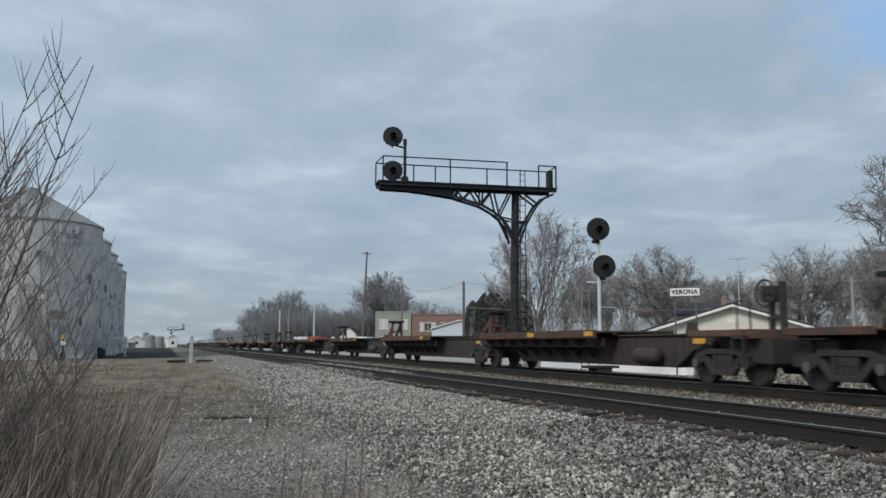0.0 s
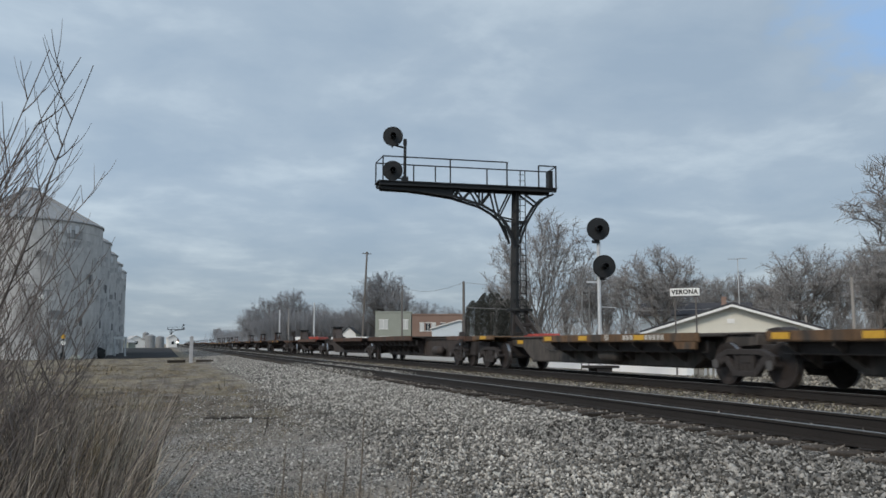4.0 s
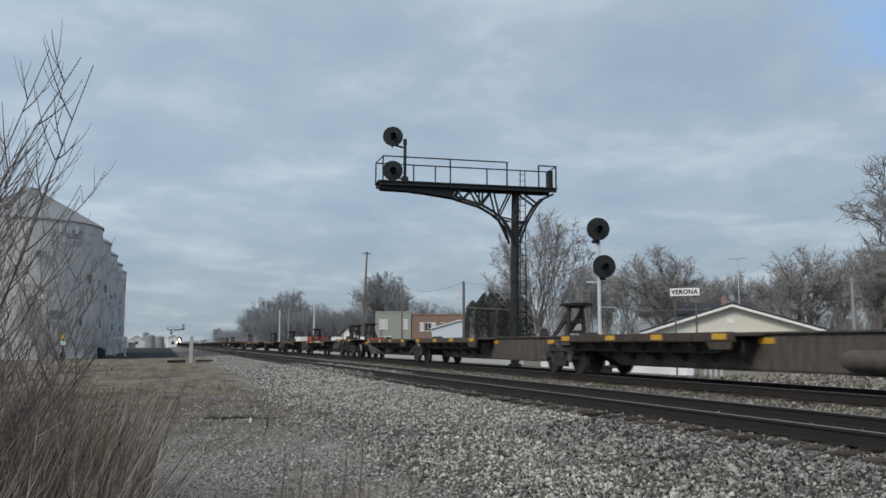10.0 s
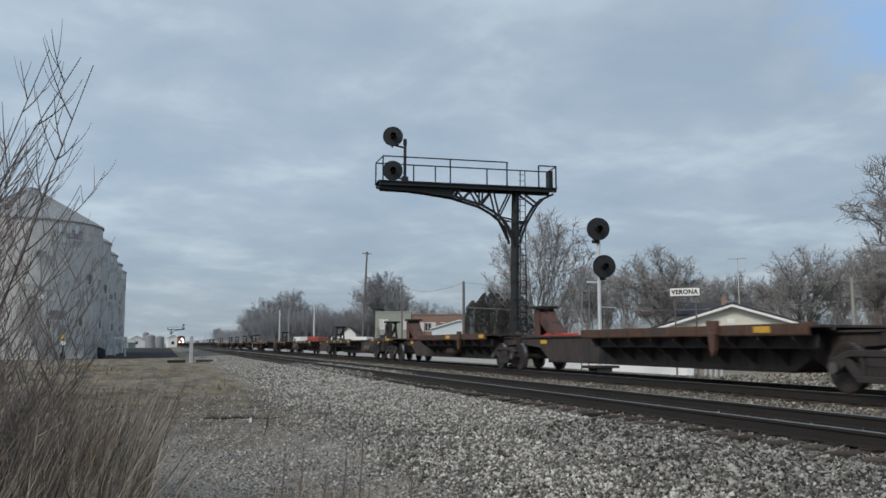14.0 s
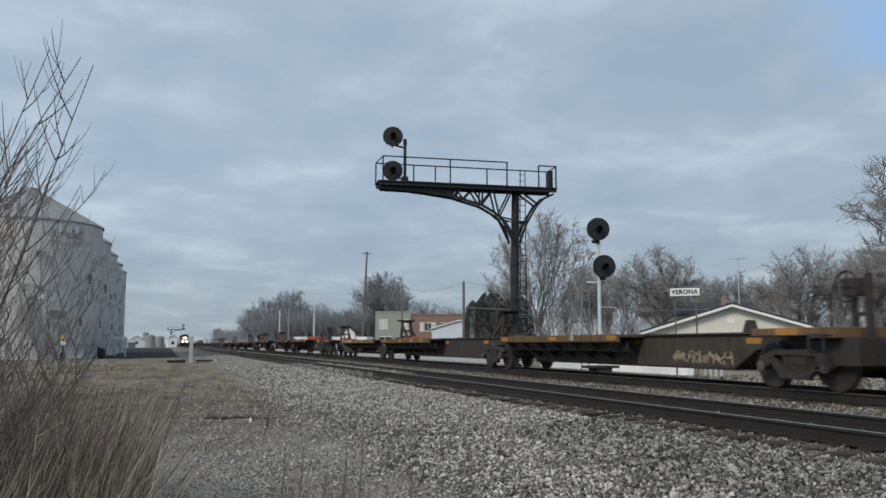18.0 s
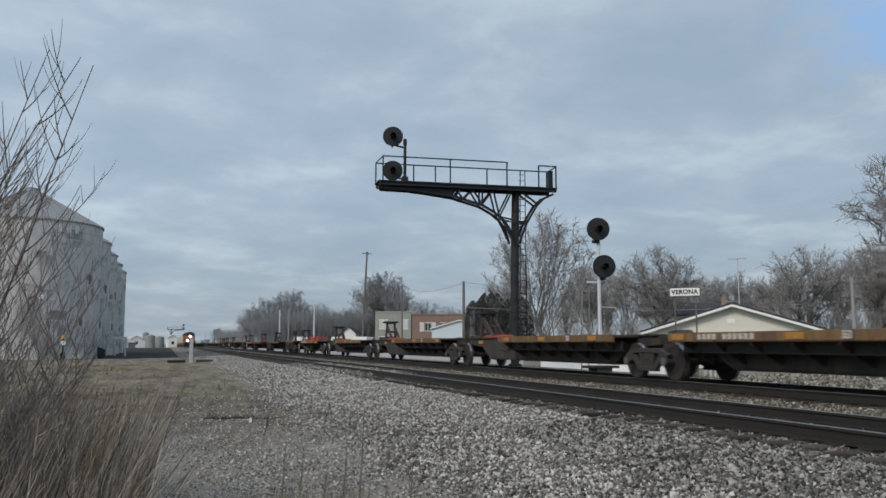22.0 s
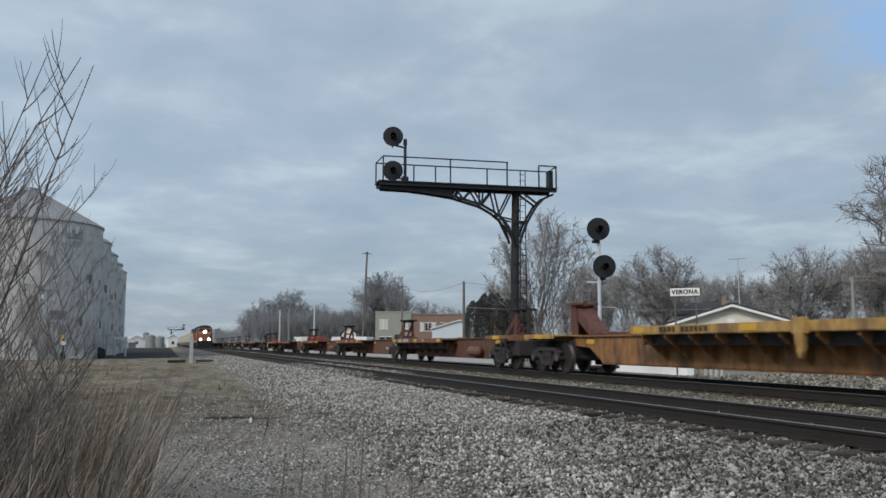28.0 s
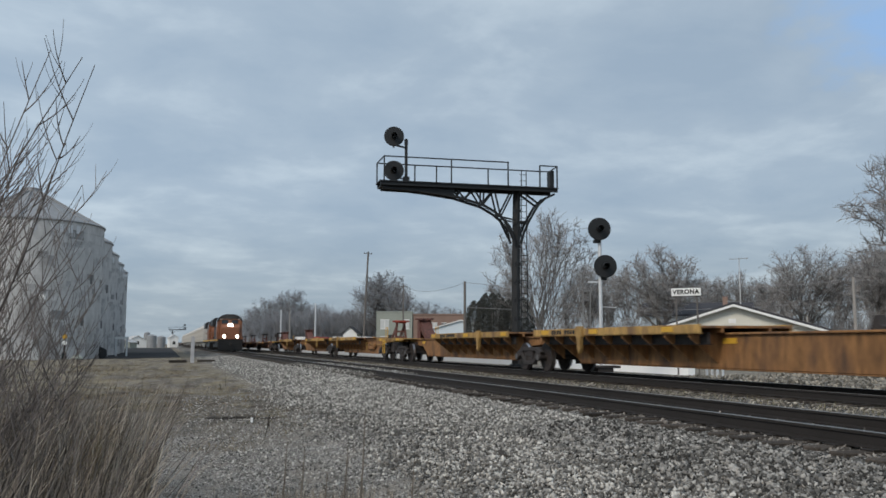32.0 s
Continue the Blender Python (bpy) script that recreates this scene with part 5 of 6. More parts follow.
sw = thing("switch_stand", pose(-8.3, 80.5, 0), "dark switch stand with small yellow and white reflectors", "switch stand")
part("stand", Shape().box(-0.18, 0.18, -0.18, 0.18, 0, 0.6).tube([(0, 0, 0.5), (0, 0, 2.2)], 0.09, 8).mesh("stand", M_BLACK), sw)
part("reflector", Shape().lathe([(0.2, -0.10), (0.2, -0.06)], "y", (0, 0, 1.45), 14).mesh("reflector", M_WHITE), sw, label="white round reflector")
part("reflector", Shape().lathe([(0.2, -0.10), (0.2, -0.06)], "y", (0, 0, 1.98), 14).mesh("reflector", M_YELLOW), sw, label="yellow round reflector")


def boulder(x, y, r, label):
    s = Shape().lathe([(r * 0.75, 0.0), (r, r * 0.25), (r * 0.8, r * 0.6), (r * 0.3, r * 0.8)], "z", seg=9)
    s.v = [(a * rng.uniform(0.8, 1.2), b * rng.uniform(0.8, 1.2), c * rng.uniform(0.9, 1.1)) for a, b, c in s.v]
    return thing("boulder", pose(x, y, -0.03), label, "rock", me=s.mesh("boulder", M_GREYWALL, bevel=0.02))


boulder(-7.2, 80.0, 0.55, "pale rock lying at the edge of the yard")

# ---- grain bins ----


def grain_bin(m, label):
    b = thing("grain_bin", m, label, "grain bin", "row of grain bins")
    r, ze, zp = 6.4, 12.25, 15.6

    def wall():
        prof = []
        for i in range(15):
            z = ze * i / 14
            prof += [(r, z), (r, z + ze / 14 * 0.93), (r - 0.03, z + ze / 14 * 0.96)] if i < 14 else [(r, z)]
        return Shape().lathe(prof, "z", seg=64).mesh("wall", M_GALV)
    w = part("wall", kept("bin_wall", wall), b)

    def roof():
        return Shape().lathe([(r + 0.12, ze - 0.05), (r + 0.12, ze + 0.04), (0.7, zp - 0.1), (0.68, zp + 0.25), (0.2, zp + 0.35)], "z", seg=40).mesh("roof", M_GALVDARK)
    ro = part("roof", kept("bin_roof", roof), b)
    for i in range(20):
        a = math.tau * i / 20
        part("roof_rib", kept("roof_rib", lambda: Shape().bar((0.75, 0, zp - 0.06), (r + 0.1, 0, ze + 0.08), 0.07, 0.10).mesh("roof_rib", M_GALVDARK)), ro, pose(0, 0, 0, 0, 0, math.degrees(a)))
    pr = random.Random(9)
    for i in range(90):
        pw, ph = pr.choice(((0.9, 0.55), (0.6, 0.9), (1.5, 0.8), (0.5, 0.5)))
        hw = math.degrees(pw / r / 2)

        def patch():
            q = Shape()
            arc = [radians(-hw + 2 * hw * k / 4) for k in range(5)]
            q.prism([((r + 0.02) * math.cos(a), (r + 0.02) * math.sin(a)) for a in arc] + [((r - 0.05) * math.cos(a), (r - 0.05) * math.sin(a)) for a in arc[::-1]], "z", -ph / 2, ph / 2)
            return q.mesh("patch", M_PATCH)
        part("patch", kept(("bin_patch", pw), patch), w, pose(0, 0, pr.uniform(0.8, ze - 0.7), 0, 0, pr.uniform(-130, 20)))
    hatch = kept("bin_hatch", lambda: Shape().box(r - 0.02, r + 0.06, -0.16, 0.16, -0.42, 0.42).mesh("hatch", M_HATCH, bevel=0.02))
    shutter = kept("bin_shutter", lambda: Shape().box(r - 0.02, r + 0.05, -0.2, 0.2, -0.36, 0.36).mesh("shutter", M_SILVER, bevel=0.02))
    for az in (-88, -80, -66, -59, -52, -45):
        part("shutter", shutter, b, pose(0, 0, 11.55, 0, 0, az))
    for az, z in ((-28, 7.2), (-37, 3.4)):
        part("hatch", hatch, b, pose(0, 0, z, 0, 0, az))
    return b


BIN_X = -12.3
first_bin = grain_bin(pose(BIN_X, 86.5, 0), "tall weathered grey concrete grain silo with a conical metal roof")
for i in range(1, 5):
    copy_thing(first_bin, pose(BIN_X, 86.5 + i * 13.2, 0, 0, 0, 11 * i))

# ---- town beyond ----


def far_building(name, m, w, d, h, wall, label, windows, parapet=0.3):
    b = thing(name, m, label, "building")
    wl = part("wall", Shape().box(-w / 2, w / 2, 0, d, 0, h).mesh("wall", wall), b)
    part("roof", Shape().box(-w / 2 - 0.1, w / 2 + 0.1, -0.1, d + 0.1, h, h + parapet).mesh("roof", wall, bevel=0.03), b)
    for x, z, ww, wh, gm in windows:
        wn = part("window", Shape().box(x - ww / 2, x + ww / 2, -0.03, 0.0, z, z + wh).mesh("window", gm), wl)
        part("frame", Shape().box(x - ww / 2 - 0.08, x + ww / 2 + 0.08, -0.06, -0.031, z + wh, z + wh + 0.12).box(x - ww / 2 - 0.08, x + ww / 2 + 0.08, -0.08, -0.031, z - 0.12, z)
             .box(x - 0.04, x + 0.04, -0.05, -0.031, z, z + wh).mesh("frame", M_WHITE), wn)
    return b


far_building("stucco_building", pose(42.4, 160.8, 0, 0, 0, -17), 7.0, 12, 7.4, M_GREYWALL, "grey two-storey commercial building with pale windows",
             [(-1.9, 4.3, 1.7, 1.7, M_PALEGLASS), (2.4, 4.3, 1.0, 1.7, M_PALEGLASS), (-1.5, 0.4, 2.4, 2.3, M_GLASS)])
far_building("brick_building", pose(50.8, 158.2, 0, 0, 0, -17), 10.2, 14, 6.9, M_BRICK, "orange brick two-storey building with white window frames",
             [(-3.2, 3.9, 0.9, 1.5, M_PALEGLASS), (-2.0, 3.9, 0.9, 1.5, M_GLASS), (-0.9, 3.9, 0.9, 1.5, M_PALEGLASS), (0.9, 3.9, 0.9, 1.5, M_GLASS), (3.4, 3.9, 0.9, 1.5, M_GLASS)])


def gable_house(m, w, d, he, hp, wall, roof, label):
    g = thing("house", m, label, "house")
    part("wall", Shape().prism([(-w / 2, 0), (w / 2, 0), (w / 2, he), (0, hp), (-w / 2, he)], "y", 0, d).mesh("wall", wall), g)
    for s in (-1, 1):
        part("roof", Shape().prism([(s * (w / 2 + 0.3), he - 0.1), (0, hp + 0.02), (0, hp + 0.16), (s * (w / 2 + 0.3), he + 0.05)], "y", -0.3, d + 0.3).mesh("roof", roof), g)
    part("window", Shape().box(-0.5, 0.5, -0.03, 0.0, 1.2, 2.3).mesh("window", M_GLASS), g)
    return g


gable_house(pose(41.2, 118.0, 0, 0, 0, -20), 8.2, 7, 3.6, 4.75, M_PALEBLUE, M_WHITE, "pale blue-white gabled house beside the brick building")
gable_house(pose(35.2, 168.5, 0, 0, 0, -20), 2.8, 6, 3.4, 4.7, M_WHITE, M_ROOF, "small white house among the trees")
gable_house(pose(47.3, 77.7, 0, 0, 0, -124), 6.4, 10.5, 4.2, 5.4, M_PALEBLUE, M_ROOF, "pale house with a long dark roof half hidden by trees")
gable_house(pose(-9.4, 325, 0, 0, 0, 15), 7, 9, 2.4, 4.2, M_WHITE, M_GALV, "distant pale farm shed beyond the bins")
gable_house(pose(3.2, 345, 0, 0, 0, 8), 3.2, 6, 3.6, 4.8, M_WHITE, M_GALV, "distant narrow white building by the line")
gable_house(pose(-13.0, 300, 0, 0, 0, -20), 4, 6, 1.8, 2.8, M_GREYWALL, M_GALV, "low grey farm shed far beyond the bins")
for x, y, rad, h in ((-4.6, 318, 1.7, 4.2), (-1.4, 324, 1.5, 3.8), (-6.8, 350, 1.2, 5.5)):
    thing("storage_tank", pose(x, y, 0), "distant grey cylindrical storage tank in the yard", "tank", "storage tanks", me=Shape().lathe([(rad, 0), (rad, h), (rad * 0.3, h + 0.5)], "z", seg=24).mesh("storage_tank", M_GALVDARK, smooth=False))


def pole(x, y, h, label, cross=True, lean=0.0, material=M_POLE, r=0.15):
    p = thing("utility_pole", pose(x, y, 0, 0, lean, 0), label, "utility pole", "utility poles")
    part("shaft", Shape().tube([(0, 0, -0.2), (0, 0, h)], [r, r * 0.7], 10).mesh("shaft", material), p)
    if cross:
        part("crossarm", Shape().bar((-0.8, 0.1, h - 0.35), (0.8, 0.1, h - 0.35), 0.1, 0.12).mesh("crossarm", M_POLE), p)
        for i in (-0.7, -0.3, 0.3, 0.7):
            part("insulator", kept("insulator", lambda: Shape().lathe([(0.04, 0), (0.05, 0.08), (0.02, 0.14)], "z", seg=8).mesh("insulator", M_GLASS)), p, pose(i, 0.1, h - 0.29))
    return p


pole(33.3, 147.8, 17.8, "tall wooden utility pole with a crossarm", True, 2.4, M_POLE, 0.22)
pole(25.2, 71.1, 6.9, "slim dark pole by the evergreen", False)
pole(19.2, 151.0, 7.3, "pale slender pole far down the line", False, 0, M_SILVER, 0.14)
pole(20.7, 150.6, 7.6, "grey wooden pole far down the line", False, 0, M_GREYPOLE, 0.11)
pole(25.0, 149.4, 8.6, "pale slender pole far down the line", False, 0, M_SILVER, 0.16)
pole(34.7, 126.3, 10.5, "wooden pole before the stucco building", True)
pole(46.5, 48.3, 6.1, "grey utility pole beyond the shed", False, 0, M_GREYPOLE, 0.14)
pole(50.5, 57.6, 3.7, "short pale post near the shed", False, 0, M_GREYPOLE, 0.11)


def wire(a, b, sag, label):
    pts = []
    for i in range(13):
        k = i / 12
        p = Vector(a).lerp(Vector(b), k)
        p.z -= sag * 4 * k * (1 - k)
        pts.append(p)
    thing("overhead_wire", Matrix(), label, "wire", "overhead wires", me=Shape().tube(pts, 0.018, 5).mesh("overhead_wire", M_WIRE))


wire((34.7, 126.3, 10.2), (25.2, 71.1, 6.8), 0.8, "thin overhead wire between poles")
wire((25.2, 71.1, 6.8), (46.5, 48.3, 5.9), 0.8, "thin overhead wire between poles")
wire((46.5, 48.3, 5.9), (60.0, 30.0, 6.4), 0.5, "thin overhead wire between poles")
wire((25.2, 71.1, 4.6), (46.5, 48.3, 4.4), 0.5, "lower overhead wire between poles")
ant = thing("tv_antenna", pose(48.5, 63.5, 0), "television antenna on a tall thin mast", "antenna")
part("mast", Shape().tube([(0, 0, 0), (0, 0, 8.9)], 0.04, 6).mesh("mast", M_SILVER), ant)
part("boom", Shape().bar((-1.0, 0, 8.85), (1.0, 0, 9.0), 0.05, 0.05).mesh("boom", M_SILVER), ant)
for i in range(7):
    part("element", kept("element", lambda: Shape().tube([(0, -0.9, 0), (0, 0.9, 0)], 0.015, 5).mesh("element", M_SILVER)), ant, pose(-0.95 + i * 0.3, 0, 8.87 + i * 0.022, 0, 0, -35))
van = thing("parked_car", pose(48.3, 49.8, 0, 0, 0, 50), "dark red parked car behind the lane", "car")
part("body", Shape().prism([(-2.2, 0.4), (2.2, 0.4), (2.25, 0.95), (1.2, 1.05), (0.6, 1.55), (-1.5, 1.55), (-2.1, 1.05)], "y", -0.85, 0.85).mesh("body", M_TRIMRED, bevel=0.06), van)
for x in (-1.4, 1.4):
    for y in (-0.8, 0.8):
        part("wheel", kept("car_wheel", lambda: Shape().lathe([(0.2, -0.1), (0.33, -0.09), (0.33, 0.09), (0.2, 0.1)], "y", seg=16).mesh("wheel", M_BLACK)), van, pose(x, y, 0.33))



def van(m, w, length, h, paint, label):
    """A boxy parked vehicle with windows, bumpers and wheels."""
    v = thing("parked_van", m, label, "van")
    k = length / 2
    body = part("body", Shape().prism([(-k, 0.45), (k, 0.45), (k, 1.1), (k - 0.9, 1.25), (k - 1.4, h), (-k, h)], "y", -w / 2, w / 2).mesh("body", paint, bevel=0.08), v)
    for s in (-1, 1):
        part("side_window", Shape().box(k - 2.3, k - 1.5, s * w / 2 - 0.01, s * w / 2 + 0.01, 1.3, h - 0.25).mesh("side_window", M_GLASS), body)
    part("windscreen", Shape().prism([(k - 0.93, 1.30), (k - 1.33, h - 0.12), (k - 1.30, h - 0.10), (k - 0.90, 1.32)], "y", -w / 2 + 0.15, w / 2 - 0.15).mesh("windscreen", M_GLASS), body)
    part("bumper", Shape().box(k - 0.02, k + 0.1, -w / 2 + 0.05, w / 2 - 0.05, 0.45, 0.65).mesh("bumper", M_BLACK), v)
    for x in (-k + 0.9, k - 0.9):
        for y in (-w / 2 + 0.1, w / 2 - 0.1):
            part("wheel", kept("van_wheel", lambda: Shape().lathe([(0.2, -0.11), (0.36, -0.10), (0.36, 0.10), (0.2, 0.11)], "y", seg=16).mesh("wheel", M_BLACK)), v, pose(x, y, 0.36))
    return v


van(pose(24.4, 140.0, 0, 0, 0, 55), 2.0, 5.2, 2.5, M_TRIMRED, "red parked van beside the lane")
van(pose(27.6, 141.0, 0, 0, 0, 80), 2.1, 5.6, 2.5, M_WHITE, "white parked van beside the lane")
van(pose(21.7, 141.0, 0, 0, 0, 100), 2.2, 5.0, 2.5, M_WHITE, "white parked van beside a red one")
van(pose(31.9, 139.0, 0, 0, 0, 60), 2.1, 5.4, 2.5, M_WHITE, "white parked van by the poles")

frame_thing = thing("loading_frame", pose(-4.6, 101.0, 0), "small white portal frame beside the grain silos", "loading frame")
for x in (-0.55, 0.55):
    for y in (-0.5, 0.5):
        part("leg", kept("portal_leg", lambda: Shape().box(-0.08, 0.08, -0.08, 0.08, 0, 1.9).mesh("leg", M_SILVER, bevel=0.01)), frame_thing, pose(x, y, 0))
part("beam", Shape().box(-0.7, 0.7, -0.6, 0.6, 1.9, 2.15).mesh("beam", M_WHITE, bevel=0.02), frame_thing)
lamp_box = thing("wall_lamp", pose(-10.2, 80.15, 5.4), "white floodlight on the wall of the first grain silo", "lamp")
part("housing", Shape().prism([(-0.25, -0.14), (0.25, -0.2), (0.25, 0.16), (-0.2, 0.2)], "y", -0.3, 0.0).mesh("housing", M_WHITE, bevel=0.02), lamp_box)
part("arm", Shape().bar((0, -0.05, 0), (0, 0.35, 0), 0.06, 0.06).mesh("arm", M_BLACK), lamp_box)
junk = thing("machinery", pose(-6.4, 86.5, 0, 0, 0, 20), "low dark farm machine standing against the silo", "farm machine")
part("body", Shape().prism([(-1.0, 0.35), (1.0, 0.35), (1.1, 0.8), (0.5, 1.1), (-0.6, 1.15), (-1.0, 0.9)], "y", -0.5, 0.5).mesh("body", M_BLACK, bevel=0.05), junk)
for x in (-0.7, 0.7):
    for y in (-0.55, 0.55):
        part("wheel", kept("machine_wheel", lambda: Shape().lathe([(0.15, -0.1), (0.38, -0.08), (0.38, 0.08), (0.15, 0.1)], "y", seg=16).mesh("wheel", M_BLACK)), junk, pose(x, y, 0.38))
for i, (x, y, rz, ln) in enumerate(((3.75, 9.3, 75, 0.5), (5.4, 11.2, 60, 0.45), (4.9, 16.0, 80, 0.5))):
    z = float(ground_height(x, y)) + 0.035
    thing("wood_scrap", pose(x, y, z, 0, rng.uniform(-3, 3), rz), "dark splinter of old tie lying on the ballast", "wood scrap", "wood scraps on the ballast",
          me=Shape().prism([(-ln / 2, -0.03), (ln / 2 - 0.1, -0.045), (ln / 2, 0.0), (ln / 2 - 0.15, 0.03), (-ln / 2 + 0.05, 0.035)], "z", -0.02, 0.02).mesh("wood_scrap", M_TIE, bevel=0.005))

# ---- trees ----


def grow_tree(seed, wide, fork, limbs, upright, secs, stout, twig_count, twig_width):
    """A bare deciduous tree one metre high: trunk and limbs, and a full rounded crown of fine branches and twigs."""
    r = random.Random(seed)
    wood, twigs = Shape(), Shape()
    low = fork + 0.02
    mid, tall = (1 + low) / 2, (1 - low) / 2

    def inside(p, grow):
        q = Vector((p.x / wide, p.y / wide, (p.z - mid) / tall))
        lump = 1 + 0.16 * noise.noise(q.normalized() * 2.3 + Vector((seed, 0, 0)))
        return q.length < grow * lump

    trunk = [Vector((0, 0, -0.02)), Vector((r.gauss(0, 0.01), r.gauss(0, 0.01), fork * 0.6)), Vector((r.gauss(0, 0.015), r.gauss(0, 0.015), fork)), Vector((r.gauss(0, 0.03), r.gauss(0, 0.03), fork + 0.2))]
    wood.tube(trunk, [0.026, 0.021, 0.019, 0.011], 7, caps=False)

    def limb(a, b, lift, ra, rb, n, out, seg):
        pts = []
        for i in range(n + 1):
            k = i / n
            p = a.lerp(b, k)
            p.z += lift * k * (1 - k)
            if 0 < i < n:
                p += Vector((r.gauss(0, 1), r.gauss(0, 1), r.gauss(0, 1))) * (b - a).length * 0.028
            pts.append(p)
        out.tube(pts, [ra + (rb - ra) * i / n for i in range(n + 1)], seg, caps=False)
        return pts

    def pick(pts, f):
        i = min(int(f * (len(pts) - 1)), len(pts) - 2)
        return pts[i].lerp(pts[i + 1], f * (len(pts) - 1) - i)

    centre = Vector((0, 0, mid - 0.1))

    def shoot(base, way, ln, ra, rb, n, out, seg, bend):
        """A branch that wanders and lifts towards its tip."""
        pts, p, d = [base], base, way.normalized()
        for i in range(n):
            d = (d + Vector((r.gauss(0, bend), r.gauss(0, bend), r.gauss(0.05, bend * 0.8)))).normalized()
            p = p + d * ln / n
            pts.append(p)
        out.tube(pts, [ra + (rb - ra) * i / n for i in range(n + 1)], seg, caps=False)
        return pts, d

    for i in range(limbs):
        az = math.tau * (i + r.uniform(-0.35, 0.35)) * 0.381966
        el = math.asin(r.uniform(-0.1, 1.0)) if upright < 0.5 else math.asin(r.uniform(0.35, 1.0))
        e = Vector((math.cos(az) * math.cos(el) * wide, math.sin(az) * math.cos(el) * wide, math.sin(el) * tall)) * (r.uniform(0.7, 0.92) if upright > 0.7 else r.uniform(0.5, 0.75))
        e.z += mid
        a = pick(trunk[1:], r.uniform(0.2, 1.0))
        main = limb(a, e, 0.10 - 0.16 * upright, 0.0095 * stout, 0.0030 * stout, 7, wood, 5)
        for j in range(secs):
            f = 0.24 + 0.76 * (j + r.random()) / secs
            s0 = pick(main, f)
            along = (e - a).normalized()
            out = (s0 - centre).normalized()
            if upright > 0.7:
                d = along * 0.9 + out * 0.3 + Vector((r.gauss(0, 0.28), r.gauss(0, 0.28), r.gauss(0.1, 0.2)))
                ln = r.uniform(0.16, 0.34) * (1.2 - 0.5 * f)
            else:
                d = along * 0.5 + out * 0.3 + Vector((r.gauss(0, 0.6), r.gauss(0, 0.6), r.gauss(0.05, 0.5)))
                ln = r.uniform(0.10, 0.24) * (1.15 - 0.4 * f)
            while not inside(s0 + d.normalized() * ln, 0.88) and ln > 0.03:
                ln *= 0.7
            sec, d = shoot(s0, d, ln, 0.0033 * stout, 0.0010, 5, wood, 4, 0.2)
            for k in range(8):
                s1 = pick(sec, r.uniform(0.2, 1.0))
                ter, d1 = shoot(s1, d * 0.6 + Vector((r.gauss(0, 0.65), r.gauss(0, 0.65), r.gauss(0.05, 0.55))), r.uniform(0.03, 0.075) if inside(s1, 0.9) else r.uniform(0.015, 0.035), 0.0019, 0.0009, 2, twigs, 3, 0.3)
                for q in range(twig_count):
                    s2 = pick(ter, r.uniform(0.15, 1.0))
                    d2 = (d1 * 0.7 + Vector((r.gauss(0, 0.65), r.gauss(0, 0.65), r.gauss(0.15, 0.5)))).normalized()
                    twigs.sliver(s2, s2 + d2 * (r.uniform(0.018, 0.05) if inside(s2, 0.94) else r.uniform(0.012, 0.028)), twig_width, r)
    return wood, twigs


TREE_KINDS = []
for seed, wide, fork, limbs, upright, secs, stout in ((11, 0.40, 0.08, 26, 0.8, 7, 0.42), (23, 0.46, 0.24, 19, 0.2, 12, 0.8), (37, 0.42, 0.22, 18, 0.3, 12, 0.75), (52, 0.40, 0.22, 17, 0.6, 12, 0.75), (71, 0.48, 0.20, 21, 0.25, 12, 0.75)):
    fine = 3 if upright > 0.7 else 6
    wood, twigs = grow_tree(seed, wide, fork, limbs, upright, secs, stout, fine, 0.0019)
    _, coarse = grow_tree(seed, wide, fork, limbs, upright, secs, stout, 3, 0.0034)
    TREE_KINDS.append((wood.mesh("trunk", M_BARK, smooth=True), twigs.mesh("crown", M_TWIG), coarse.mesh("crown", M_HAZETWIG)))


def tree(x, y, h, kind, turn):
    wm, tm, far = TREE_KINDS[kind]
    t = thing("tree", pose(x, y, 0, 0, 0, turn) @ Matrix.Scale(h, 4), "bare leafless deciduous tree with a fine twiggy crown", "tree", "bare trees of the village")
    part("trunk", wm, t)
    # crowns beyond 150 m take the twig colour with haze mixed in
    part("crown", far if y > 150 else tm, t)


# place across and along the line, height, kind
VILLAGE_TREES = [
    (26.3, 57.0, 11.6, 0), (44.4, 70.2, 11.4, 4), (45.1, 85.8, 11.1, 2), (54.2, 61.9, 10.8, 4), (43.1, 38.9, 13.6, 2), (54.5, 53.5, 9.9, 2), (56.5, 50.0, 9.6, 4), (59.0, 57.5, 10.4, 1), (77.6, 101.7, 12.0, 3),
    (67.7, 94.3, 10.7, 2), (73.0, 87.3, 11.2, 3), (52.1, 88.8, 11.2, 0), (76.2, 81.0, 11.8, 2), (41.3, 103.0, 7.6, 2), (49.6, 100.2, 9.0, 3),
    (87.5, 87.8, 15.2, 1), (68.9, 104.9, 12.4, 4), (87.5, 109.0, 11.7, 2), (35.1, 83.8, 9.7, 3), (59.7, 107.5, 11.7, 1), (78.9, 122.4, 13.4, 0)]
DISTANT_TREES = [
    (47.0, 185.8, 18.7, 1), (46.0, 187.5, 17.8, 4), (29.5, 212.7, 15.8, 1), (26.5, 234.8, 15.0, 2), (37.9, 220.5, 12.7, 3), (23.8, 256.9, 12.5, 1), (41.6, 198.2, 10.6, 2),
    (61.5, 202.2, 12.7, 1), (60.8, 181.3, 10.4, 3), (28.9, 498.8, 11.3, 1), (49.4, 259.1, 12.5, 2), (47.3, 175.1, 14.4, 3)]
for i, (x, y, h, k) in enumerate(VILLAGE_TREES + DISTANT_TREES):
    tree(x, y, h, k, i * 47)


